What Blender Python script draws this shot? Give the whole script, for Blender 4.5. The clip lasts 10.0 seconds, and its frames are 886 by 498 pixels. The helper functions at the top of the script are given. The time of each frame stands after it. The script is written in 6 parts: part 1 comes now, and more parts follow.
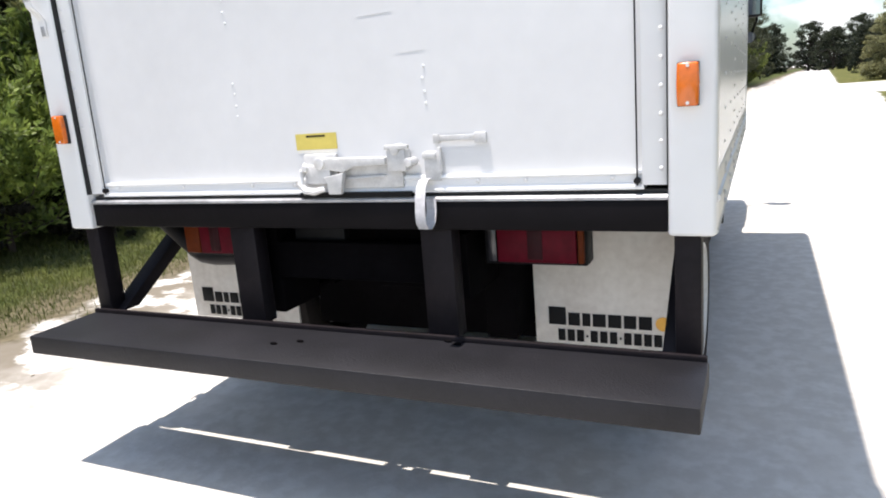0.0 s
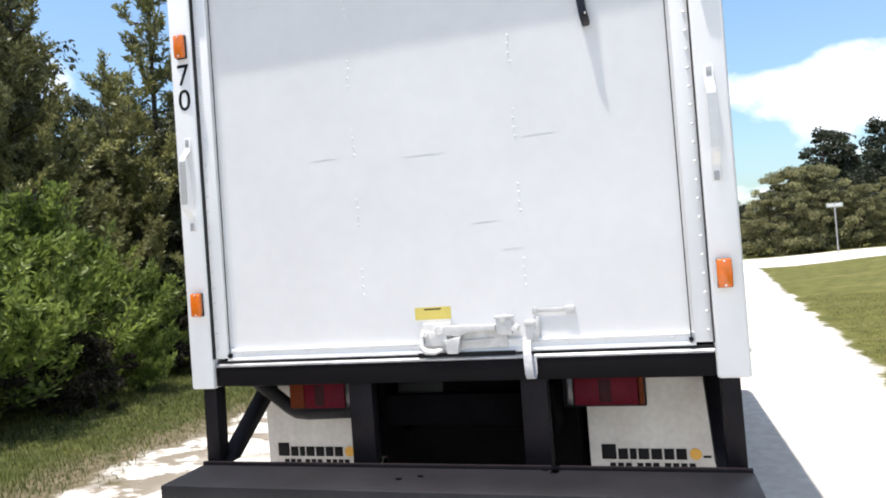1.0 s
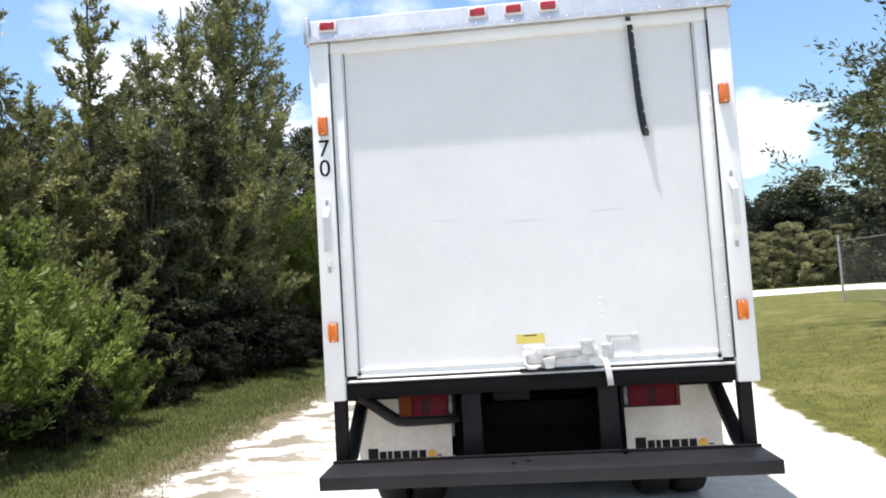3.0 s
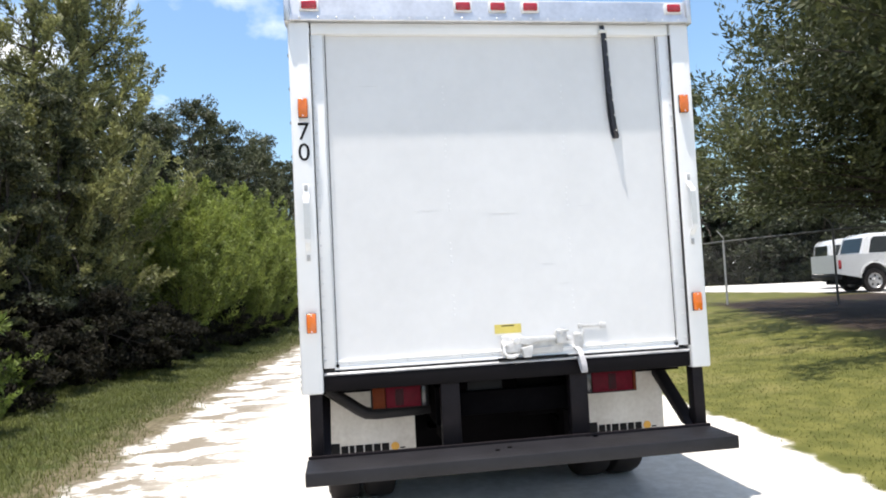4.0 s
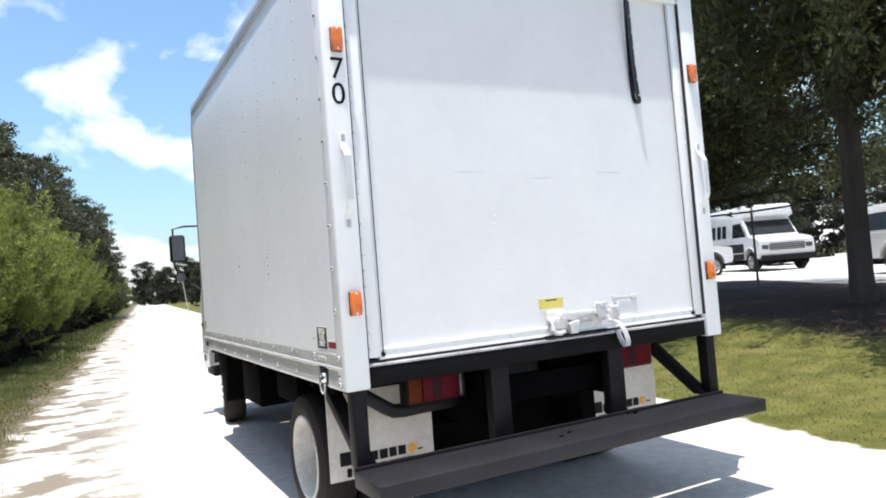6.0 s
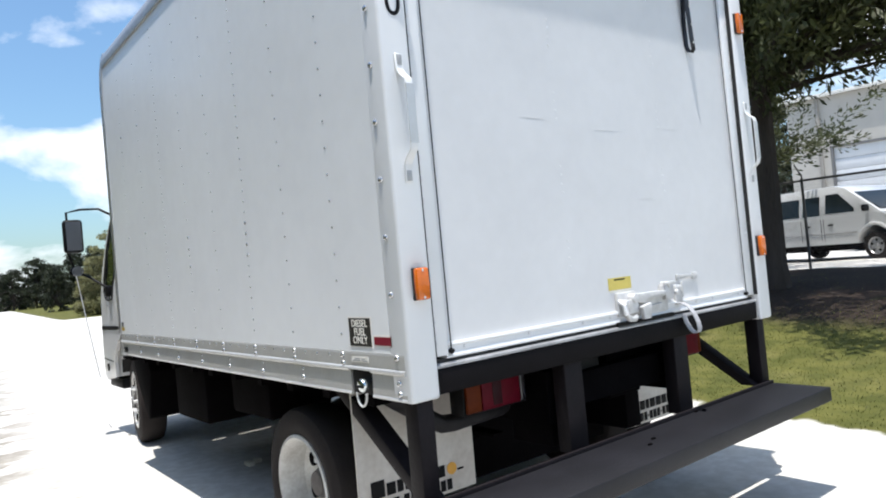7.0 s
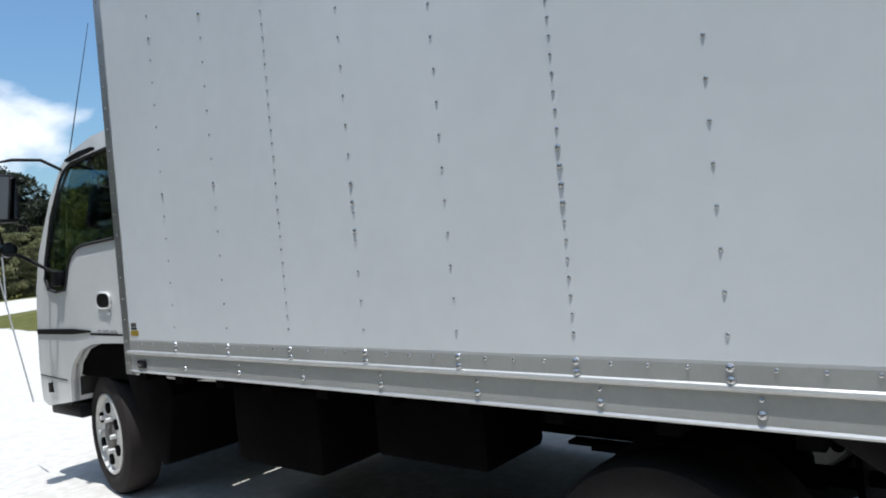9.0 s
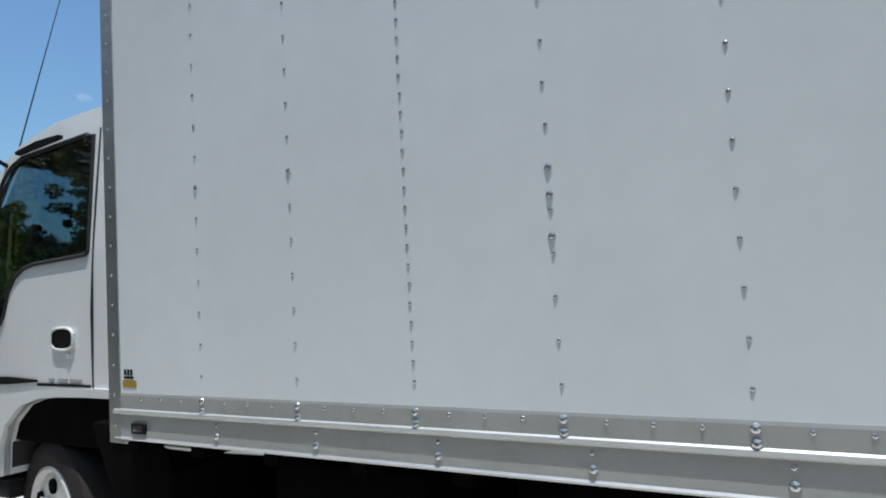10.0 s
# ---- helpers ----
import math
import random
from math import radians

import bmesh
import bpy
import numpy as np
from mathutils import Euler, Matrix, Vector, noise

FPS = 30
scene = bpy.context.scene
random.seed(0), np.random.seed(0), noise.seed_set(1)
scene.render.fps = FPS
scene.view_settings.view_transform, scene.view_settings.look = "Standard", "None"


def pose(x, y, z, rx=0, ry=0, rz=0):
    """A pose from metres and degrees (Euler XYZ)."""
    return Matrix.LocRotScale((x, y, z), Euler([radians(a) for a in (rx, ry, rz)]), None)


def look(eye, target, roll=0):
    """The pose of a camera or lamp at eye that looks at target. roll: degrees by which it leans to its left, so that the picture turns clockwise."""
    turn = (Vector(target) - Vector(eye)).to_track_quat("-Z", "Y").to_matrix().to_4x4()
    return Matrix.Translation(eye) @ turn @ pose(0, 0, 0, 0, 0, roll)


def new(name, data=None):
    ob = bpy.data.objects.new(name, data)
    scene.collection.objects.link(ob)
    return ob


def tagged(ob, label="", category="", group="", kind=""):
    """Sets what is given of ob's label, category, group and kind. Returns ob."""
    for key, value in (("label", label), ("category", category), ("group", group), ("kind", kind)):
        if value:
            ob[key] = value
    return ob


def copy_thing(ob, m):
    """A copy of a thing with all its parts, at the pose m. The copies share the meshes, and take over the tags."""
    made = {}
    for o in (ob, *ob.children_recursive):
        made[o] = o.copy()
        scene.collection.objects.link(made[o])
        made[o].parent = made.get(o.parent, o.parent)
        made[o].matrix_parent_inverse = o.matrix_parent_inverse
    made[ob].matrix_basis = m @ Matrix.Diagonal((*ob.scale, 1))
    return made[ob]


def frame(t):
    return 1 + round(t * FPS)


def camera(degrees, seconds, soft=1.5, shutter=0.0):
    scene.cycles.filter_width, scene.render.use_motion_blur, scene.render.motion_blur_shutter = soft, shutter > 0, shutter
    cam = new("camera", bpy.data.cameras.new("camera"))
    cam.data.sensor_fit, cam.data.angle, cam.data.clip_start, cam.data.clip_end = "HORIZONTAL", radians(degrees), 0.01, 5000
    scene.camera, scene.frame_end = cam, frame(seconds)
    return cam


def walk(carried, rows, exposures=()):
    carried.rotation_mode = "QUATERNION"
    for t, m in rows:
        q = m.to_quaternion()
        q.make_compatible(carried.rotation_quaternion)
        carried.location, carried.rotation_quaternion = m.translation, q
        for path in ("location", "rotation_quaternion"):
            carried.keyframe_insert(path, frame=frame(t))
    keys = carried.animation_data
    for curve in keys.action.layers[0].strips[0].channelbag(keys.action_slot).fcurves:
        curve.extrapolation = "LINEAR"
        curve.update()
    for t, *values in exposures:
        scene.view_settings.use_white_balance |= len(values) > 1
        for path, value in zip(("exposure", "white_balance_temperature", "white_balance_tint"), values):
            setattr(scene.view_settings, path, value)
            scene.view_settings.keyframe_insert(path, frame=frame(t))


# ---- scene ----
cam = camera(65.0, 10.0, soft=1.9)
PATH = [
    (0, (1.32, -1.929, 1.27), (0.496, -0.16, 0.834), -4.5),
    (0.5, (1.208, -2.374, 1.345), (0.494, -0.528, 1.055), -2.5),
    (1, (0.886, -2.828, 1.366), (0.321, -0.91, 1.401), -4.2),
    (1.5, (0.636, -3.277, 1.422), (0.177, -1.333, 1.513), -2.3),
    (2, (0.349, -3.647, 1.469), (-0.057, -1.691, 1.569), -4.2),
    (2.2, (0.24, -3.754, 1.464), (-0.14, -1.794, 1.585), -4.4),
    (3.5, (-0.502, -4.059, 1.431), (-0.452, -2.063, 1.55), -2.9),
    (4, (-0.99, -3.995, 1.423), (-0.691, -2.02, 1.526), -2.9),
    (4.5, (-1.41, -3.86, 1.372), (-0.914, -1.926, 1.481), -3.0),
    (5, (-1.794, -3.71, 1.321), (-1.132, -1.827, 1.435), -3.5),
    (5.5, (-2.096, -3.395, 1.35), (-1.277, -1.572, 1.434), -4.0),
    (5.7, (-2.174, -3.255, 1.352), (-1.307, -1.454, 1.426), -4.1),
    (6.8, (-2.508, -2.165, 1.282), (-1.322, -0.556, 1.353), -5.5),
    (7, (-2.542, -1.92, 1.304), (-1.297, -0.354, 1.347), -5.3),
    (7.5, (-2.706, -1.382, 1.309), (-1.296, 0.037, 1.315), -5.6),
    (8, (-2.83, -0.876, 1.32), (-1.325, 0.441, 1.311), -5.9),
    (8.5, (-2.885, -0.3, 1.339), (-1.325, 0.952, 1.365), -6.0),
    (9, (-2.911, 0.296, 1.348), (-1.35, 1.546, 1.333), -5.0),
    (9.5, (-2.878, 0.876, 1.343), (-1.253, 2.042, 1.376), -3.0),
    (10, (-2.745, 1.427, 1.302), (-1.027, 2.444, 1.426), -3.1),
]
walk(cam, [(t, look(eye, target, roll)) for t, eye, target, roll in PATH],
     exposures=[(0.0, 0.62, 6800, 16), (1.5, 0.68, 6820, 15), (5.0, 0.72, 6800, 14), (5.7, 0.71, 6700, 14), (7.0, 0.37, 6400, 12), (8.0, 0.33, 6240, 11), (8.5, 0.16, 6160, 11), (9.0, 0.00, 6110, 10), (10.0, -0.06, 6070, 9)])

# ---- world, sun, exposure ----
SUN_WAY = Vector((0.145, 0.105, -1.0)).normalized()

world = bpy.data.worlds.new("sky")
scene.world = world
world.use_nodes = True
wn, wl = world.node_tree.nodes, world.node_tree.links
wn.clear()
w_out = wn.new("ShaderNodeOutputWorld")
w_bg = wn.new("ShaderNodeBackground")
w_sky = wn.new("ShaderNodeTexSky")
w_sky.sky_type = "NISHITA"
w_sky.sun_disc = False
w_sky.sun_elevation = math.asin(-SUN_WAY.z)
w_sky.sun_rotation = math.atan2(-SUN_WAY.x, -SUN_WAY.y)
w_sky.air_density, w_sky.dust_density, w_sky.ozone_density = 1.2, 1.6, 1.6
w_bg.inputs["Strength"].default_value = 0.13
# cumulus clouds drifting on a flat layer
w_co = wn.new("ShaderNodeTexCoord")
w_sep = wn.new("ShaderNodeSeparateXYZ")
wl.new(w_co.outputs["Generated"], w_sep.inputs[0])


def wmath(op, a, b=None):
    n = wn.new("ShaderNodeMath")
    n.operation = op
    for i, v in enumerate((a, b)):
        if v is None:
            continue
        if isinstance(v, (int, float)):
            n.inputs[i].default_value = v
        else:
            wl.new(v, n.inputs[i])
    return n.outputs[0]


w_h = wmath("ADD", wmath("MAXIMUM", w_sep.outputs[2], 0.0), 0.42)
w_u = wmath("DIVIDE", w_sep.outputs[0], w_h)
w_v = wmath("DIVIDE", w_sep.outputs[1], w_h)
w_cmb = wn.new("ShaderNodeCombineXYZ")
wl.new(w_u, w_cmb.inputs[0])
wl.new(w_v, w_cmb.inputs[1])
w_cmb.inputs[2].default_value = 5.2
w_noise = wn.new("ShaderNodeTexNoise")
w_noise.inputs["Scale"].default_value = 2.7
w_noise.inputs["Detail"].default_value = 9.0
w_noise.inputs["Roughness"].default_value = 0.52
w_noise.inputs["Distortion"].default_value = 0.25
wl.new(w_cmb.outputs[0], w_noise.inputs["Vector"])
w_ramp = wn.new("ShaderNodeValToRGB")
w_ramp.color_ramp.elements[0].position = 0.515
w_ramp.color_ramp.elements[1].position = 0.64
wl.new(w_noise.outputs[0], w_ramp.inputs[0])
w_mix = wn.new("ShaderNodeMix")
w_mix.data_type = "RGBA"
wl.new(w_ramp.outputs[0], w_mix.inputs[0])
w_blue = wn.new("ShaderNodeMix")
w_blue.data_type, w_blue.blend_type = "RGBA", "MULTIPLY"
w_blue.inputs[0].default_value = 1.0
w_blue.inputs[7].default_value = (0.80, 1.0, 1.10, 1)
wl.new(w_sky.outputs[0], w_blue.inputs[6])
wl.new(w_blue.outputs[2], w_mix.inputs[6])
w_mix.inputs[7].default_value = (8.0, 8.3, 8.7, 1)
wl.new(w_mix.outputs[2], w_bg.inputs["Color"])
wl.new(w_bg.outputs[0], w_out.inputs["Surface"])

sun_data = bpy.data.lights.new("sun", "SUN")
sun_data.energy, sun_data.angle, sun_data.color = 4.6, radians(0.53), (1.0, 0.965, 0.90)
sun = new("sun", sun_data)
sun.matrix_world = look((0, 0, 40), Vector((0, 0, 40)) + SUN_WAY)

# ---- materials ----


def material(name, base, rough=0.6, metal=0.0, vary=0.12, scale=6.0, bump=0.0, bump_scale=60.0, spec=0.5, coat=0.0, second=None, stretch=(1, 1, 1), island=0.0, rand=0.0):
    """A principled material whose colour drifts at two scales, with fine relief."""
    m = bpy.data.materials.new(name)
    m.use_nodes = True
    n, l = m.node_tree.nodes, m.node_tree.links
    p = n["Principled BSDF"]
    p.inputs["Roughness"].default_value = rough
    p.inputs["Metallic"].default_value = metal
    p.inputs["Specular IOR Level"].default_value = spec
    p.inputs["Coat Weight"].default_value = coat
    co = n.new("ShaderNodeTexCoord")
    mp = n.new("ShaderNodeMapping")
    mp.inputs["Scale"].default_value = stretch
    l.new(co.outputs["Object"], mp.inputs[0])
    big = n.new("ShaderNodeTexNoise")
    big.inputs["Scale"].default_value = scale
    big.inputs["Detail"].default_value = 5
    l.new(mp.outputs[0], big.inputs["Vector"])
    fine = n.new("ShaderNodeTexNoise")
    fine.inputs["Scale"].default_value = scale * 9
    fine.inputs["Detail"].default_value = 3
    l.new(mp.outputs[0], fine.inputs["Vector"])
    add = n.new("ShaderNodeMath")
    add.operation = "MULTIPLY_ADD"
    add.inputs[1].default_value = 0.45
    l.new(fine.outputs[0], add.inputs[0])
    l.new(big.outputs[0], add.inputs[2])
    ramp = n.new("ShaderNodeValToRGB")
    ramp.color_ramp.elements[0].position, ramp.color_ramp.elements[1].position = 0.5, 0.95
    b = Vector(base)
    lo = second if second else tuple(b * (1 - vary))
    hi = tuple(min(1.0, c) for c in b * (1 + vary * 0.6))
    ramp.color_ramp.elements[0].color = (*lo, 1)
    ramp.color_ramp.elements[1].color = (*hi, 1)
    l.new(add.outputs[0], ramp.inputs[0])
    colour = ramp.outputs[0]
    if island or rand:
        hsv = n.new("ShaderNodeHueSaturation")
        if island:
            src = n.new("ShaderNodeNewGeometry").outputs["Random Per Island"]
        else:
            src = n.new("ShaderNodeObjectInfo").outputs["Random"]
        rng = n.new("ShaderNodeMapRange")
        amount = island or rand
        rng.inputs[3].default_value, rng.inputs[4].default_value = 1 - amount, 1 + amount
        l.new(src, rng.inputs[0])
        l.new(rng.outputs[0], hsv.inputs["Value"])
        l.new(colour, hsv.inputs["Color"])
        colour = hsv.outputs[0]
    l.new(colour, p.inputs["Base Color"])
    if bump:
        bt = n.new("ShaderNodeTexNoise")
        bt.inputs["Scale"].default_value = bump_scale
        bt.inputs["Detail"].default_value = 4
        l.new(mp.outputs[0], bt.inputs["Vector"])
        bn = n.new("ShaderNodeBump")
        bn.inputs["Strength"].default_value = bump
        bn.inputs["Distance"].default_value = 0.01
        l.new(bt.outputs[0], bn.inputs["Height"])
        l.new(bn.outputs[0], p.inputs["Normal"])
    return m


def leaf_material(name, base, second, shine=0.55, thin=0.35):
    m = material(name, base, rough=shine, vary=0.3, scale=0.8, second=second, island=0.38, spec=0.4)
    n, l = m.node_tree.nodes, m.node_tree.links
    p, out = n["Principled BSDF"], n["Material Output"]
    tr = n.new("ShaderNodeBsdfTranslucent")
    src = p.inputs["Base Color"].links[0].from_socket
    l.new(src, tr.inputs["Color"])
    mx = n.new("ShaderNodeMixShader")
    mx.inputs[0].default_value = thin
    l.new(p.outputs[0], mx.inputs[1])
    l.new(tr.outputs[0], mx.inputs[2])
    l.new(mx.outputs[0], out.inputs["Surface"])
    return m


def glass_material(name, tint, rough=0.02):
    m = bpy.data.materials.new(name)
    m.use_nodes = True
    p = m.node_tree.nodes["Principled BSDF"]
    p.inputs["Base Color"].default_value = (*tint, 1)
    p.inputs["Roughness"].default_value = rough
    p.inputs["Specular IOR Level"].default_value = 0.25
    return m


def clear_glass(name, tint):
    """See-through pane with a mirror-like sheen at grazing angles."""
    m = bpy.data.materials.new(name)
    m.use_nodes = True
    n, l = m.node_tree.nodes, m.node_tree.links
    n.remove(n["Principled BSDF"])
    tr, gl, fr, mx = n.new("ShaderNodeBsdfTransparent"), n.new("ShaderNodeBsdfGlossy"), n.new("ShaderNodeLayerWeight"), n.new("ShaderNodeMixShader")
    tr.inputs["Color"].default_value = (*tint, 1)
    gl.inputs["Roughness"].default_value = 0.02
    # sheen rises steeply towards grazing view
    pw, ad = n.new("ShaderNodeMath"), n.new("ShaderNodeMath")
    pw.operation, ad.operation = "POWER", "MULTIPLY_ADD"
    pw.inputs[1].default_value = 4.0
    ad.inputs[1].default_value, ad.inputs[2].default_value = 1.5, 0.04
    l.new(fr.outputs["Facing"], pw.inputs[0])
    l.new(pw.outputs[0], ad.inputs[0])
    l.new(ad.outputs[0], mx.inputs[0])
    l.new(tr.outputs[0], mx.inputs[1])
    l.new(gl.outputs[0], mx.inputs[2])
    l.new(mx.outputs[0], n["Material Output"].inputs["Surface"])
    return m


WHITE = material("white_box_paint", (0.80, 0.81, 0.815), rough=0.38, vary=0.035, scale=1.4, bump=0.02, bump_scale=9, coat=0.15)
LATCHM = material("white_latch_paint", (0.60, 0.60, 0.595), rough=0.32, vary=0.2, scale=24, bump=0.08, bump_scale=90)
PANEL = material("white_fibreglass_panel", (0.85, 0.865, 0.872), rough=0.24, vary=0.05, scale=1.1, bump=0.03, bump_scale=14)
DOORM = material("white_door_paint", (0.71, 0.715, 0.72), rough=0.45, vary=0.05, scale=1.7, bump=0.03, bump_scale=7)
CABM = material("white_cab_paint", (0.80, 0.80, 0.79), rough=0.22, vary=0.04, scale=2.0, coat=0.6)
ALU = material("mill_aluminium", (0.62, 0.62, 0.63), rough=0.38, metal=0.85, vary=0.18, scale=5, bump=0.04, bump_scale=40, stretch=(1, 0.3, 1))
ALUP = material("dull_aluminium_rail", (0.64, 0.64, 0.63), rough=0.42, metal=0.55, vary=0.08, scale=7, bump=0.05, bump_scale=50)
THRESH = material("scuffed_threshold", (0.42, 0.42, 0.43), rough=0.5, metal=0.4, vary=0.3, scale=9, bump=0.06, bump_scale=40)
RIVET = material("dull_rivet_metal", (0.60, 0.60, 0.61), rough=0.24, metal=0.85, vary=0.2, scale=30)
STEEL = material("galvanised_fittings", (0.74, 0.74, 0.74), rough=0.42, metal=0.35, vary=0.15, scale=20, bump=0.05, bump_scale=80)
BLACK = material("black_frame_paint", (0.014, 0.011, 0.013), rough=0.55, vary=0.3, scale=6, bump=0.12, bump_scale=70, spec=0.16)
SILLM = material("black_sill_paint", (0.0045, 0.0036, 0.0048), rough=0.6, vary=0.3, scale=6, bump=0.1, bump_scale=60, spec=0.12)
STEPM = material("worn_black_step_paint", (0.0120, 0.0120, 0.0155), rough=0.52, vary=0.35, scale=5, bump=0.25, bump_scale=140, spec=0.32)
# near-black base: the deep shade under the truck is put into this colour
UNDER = material("shade_black_chassis", (0.004, 0.0035, 0.004), rough=0.85, vary=0.4, scale=5, bump=0.2, bump_scale=30, spec=0.03)
RUBBER = material("tyre_rubber", (0.022, 0.019, 0.019), rough=0.8, vary=0.35, scale=8, bump=0.2, bump_scale=60, spec=0.15, second=(0.034, 0.029, 0.027))
RUBBERB = material("black_rubber_seal", (0.02, 0.02, 0.02), rough=0.7, vary=0.2, scale=10)
RIM = material("white_wheel_paint", (0.70, 0.70, 0.68), rough=0.4, vary=0.2, scale=7, second=(0.5, 0.48, 0.44))
AMBER = material("amber_lens", (0.72, 0.155, 0.010), rough=0.22, vary=0.15, scale=40, coat=0.5)
TAILRED = material("deep_red_lens", (0.125, 0.004, 0.014), rough=0.45, vary=0.25, scale=30, spec=0.12)
REFLEX = material("reflex_red_lens", (0.035, 0.002, 0.006), rough=0.35, vary=0.3, scale=60, bump=0.3, bump_scale=300, spec=0.2)
TAILAMBER = material("deep_amber_lens", (0.140, 0.026, 0.005), rough=0.45, vary=0.2, scale=40, spec=0.12)
RED = material("red_lens", (0.42, 0.012, 0.02), rough=0.2, vary=0.25, scale=30, coat=0.5)
CLEAR = material("clear_lens", (0.045, 0.042, 0.048), rough=0.25, vary=0.2, scale=30, coat=0.5)
REDR = material("dark_red_reflector", (0.23, 0.012, 0.03), rough=0.35, vary=0.15, scale=60)
FLAP = material("white_mud_flap", (0.66, 0.63, 0.58), rough=0.6, vary=0.12, scale=4, bump=0.05, bump_scale=20, second=(0.52, 0.48, 0.43))
INK = material("black_lettering", (0.008, 0.008, 0.009), rough=0.6, vary=0.2, spec=0.15)
DECALW = material("white_lettering", (0.78, 0.76, 0.70), rough=0.5, vary=0.08)
DECALB = material("black_sticker", (0.022, 0.02, 0.018), rough=0.4, vary=0.2)
YELLOW = material("yellow_sticker", (0.66, 0.54, 0.13), rough=0.5, vary=0.1)
YELLOWD = material("ochre_sticker", (0.45, 0.30, 0.03), rough=0.5, vary=0.2)
ORANGE = material("orange_emblem", (0.75, 0.38, 0.05), rough=0.5)
STRAPM = material("grey_webbing_strap", (0.46, 0.46, 0.48), rough=0.7, vary=0.25, scale=60, bump=0.2, bump_scale=300)
STRAPB = material("black_webbing_strap", (0.010, 0.010, 0.018), rough=0.25, vary=0.4, scale=30, bump=0.2, bump_scale=200)
GLASS = glass_material("dark_window_glass", (0.012, 0.018, 0.02))
CABGLASS = clear_glass("tinted_cab_glass", (0.62, 0.70, 0.74))
TRIM = material("dark_cab_lining", (0.045, 0.043, 0.042), rough=0.8, vary=0.2, scale=12, bump=0.1, bump_scale=90, spec=0.2)
MIRROR = material("mirror_glass", (0.20, 0.21, 0.22), rough=0.03, metal=1.0, vary=0.02)
PLASTIC = material("black_plastic", (0.009, 0.009, 0.010), rough=0.5, vary=0.2, scale=20, spec=0.15)
CHROME = material("chrome_cap", (0.75, 0.80, 0.80), rough=0.12, metal=1.0, vary=0.05)
BARK = material("grey_brown_bark", (0.055, 0.043, 0.035), rough=0.9, vary=0.4, scale=5, bump=0.6, bump_scale=18, stretch=(1, 1, 0.25))
LEAF_OAK = leaf_material("oak_leaves", (0.096, 0.106, 0.042), (0.042, 0.055, 0.024))
LEAF_DARK = leaf_material("dark_woodland_leaves", (0.080, 0.088, 0.042), (0.034, 0.044, 0.023))
LEAF_LITE = leaf_material("shrub_leaves", (0.235, 0.300, 0.068), (0.095, 0.140, 0.034), thin=0.45)
LEAF_PINE = leaf_material("pine_needles", (0.255, 0.262, 0.100), (0.076, 0.086, 0.040), shine=0.5)
LEAF_BUSH = leaf_material("feathery_bush_leaves", (0.250, 0.300, 0.068), (0.098, 0.128, 0.032), thin=0.45)
LEAF_HEDGE = leaf_material("olive_scrub_leaves", (0.240, 0.238, 0.112), (0.146, 0.148, 0.072))
LEAF_FAR = leaf_material("far_wood_leaves", (0.046, 0.056, 0.028), (0.020, 0.026, 0.016))
# leaf colour darkened to carry the shade at the foot of the wood
LEAF_SHADE = leaf_material("shade_dark_undergrowth", (0.022, 0.020, 0.012), (0.010, 0.010, 0.006), shine=0.95)
GRASSM = leaf_material("grass_blades", (0.142, 0.148, 0.038), (0.092, 0.100, 0.024), thin=0.35)
VERGEM = leaf_material("rank_grass_blades", (0.112, 0.126, 0.034), (0.062, 0.076, 0.020), thin=0.35)
GALV = material("galvanised_fence_pipe", (0.46, 0.46, 0.46), rough=0.5, metal=0.3, vary=0.2, scale=12)
DARKPIPE = material("weathered_fence_post", (0.12, 0.115, 0.11), rough=0.6, metal=0.3, vary=0.2, scale=12)
WALLM = material("beige_metal_siding", (0.46, 0.44, 0.40), rough=0.6, vary=0.06, scale=2)
ROOFM = material("grey_metal_roof", (0.45, 0.45, 0.45), rough=0.45, metal=0.3, vary=0.1, scale=2)
SHUTTER = material("pale_roller_shutter", (0.62, 0.64, 0.66), rough=0.5, vary=0.05, scale=2)
CARW = material("white_car_paint", (0.66, 0.67, 0.67), rough=0.2, vary=0.03, scale=2, coat=0.6)
SIGNM = material("sign_plate", (0.45, 0.50, 0.45), rough=0.4, vary=0.1)

# ---- mesh helpers ----


def box(bm, x0, x1, y0, y1, z0, z1):
    m = Matrix.Translation(((x0 + x1) / 2, (y0 + y1) / 2, (z0 + z1) / 2)) @ Matrix.Diagonal((abs(x1 - x0), abs(y1 - y0), abs(z1 - z0), 1))
    return bmesh.ops.create_cube(bm, size=1.0, matrix=m)["verts"]


def soften(bm, width, segments=2):
    edges = [e for e in bm.edges if len(e.link_faces) == 2 and e.calc_face_angle(0) > 0.5]
    bmesh.ops.bevel(bm, geom=edges, offset=width, segments=segments, profile=0.5, affect="EDGES", clamp_overlap=True)
    return bm


def prism(bm, pts, axis, a, b):
    """A polygon in the plane across the axis, drawn out from a to b. For x: (y, z); y: (x, z); z: (x, y)."""
    def place(p, v):
        return {"x": (v, p[0], p[1]), "y": (p[0], v, p[1]), "z": (p[0], p[1], v)}[axis]
    lo = [bm.verts.new(place(p, a)) for p in pts]
    hi = [bm.verts.new(place(p, b)) for p in pts]
    n = len(pts)
    faces = [bm.faces.new(lo), bm.faces.new(hi[::-1])]
    for i in range(n):
        faces.append(bm.faces.new((lo[i], hi[i], hi[(i + 1) % n], lo[(i + 1) % n])))
    bmesh.ops.recalc_face_normals(bm, faces=faces)
    return lo, hi


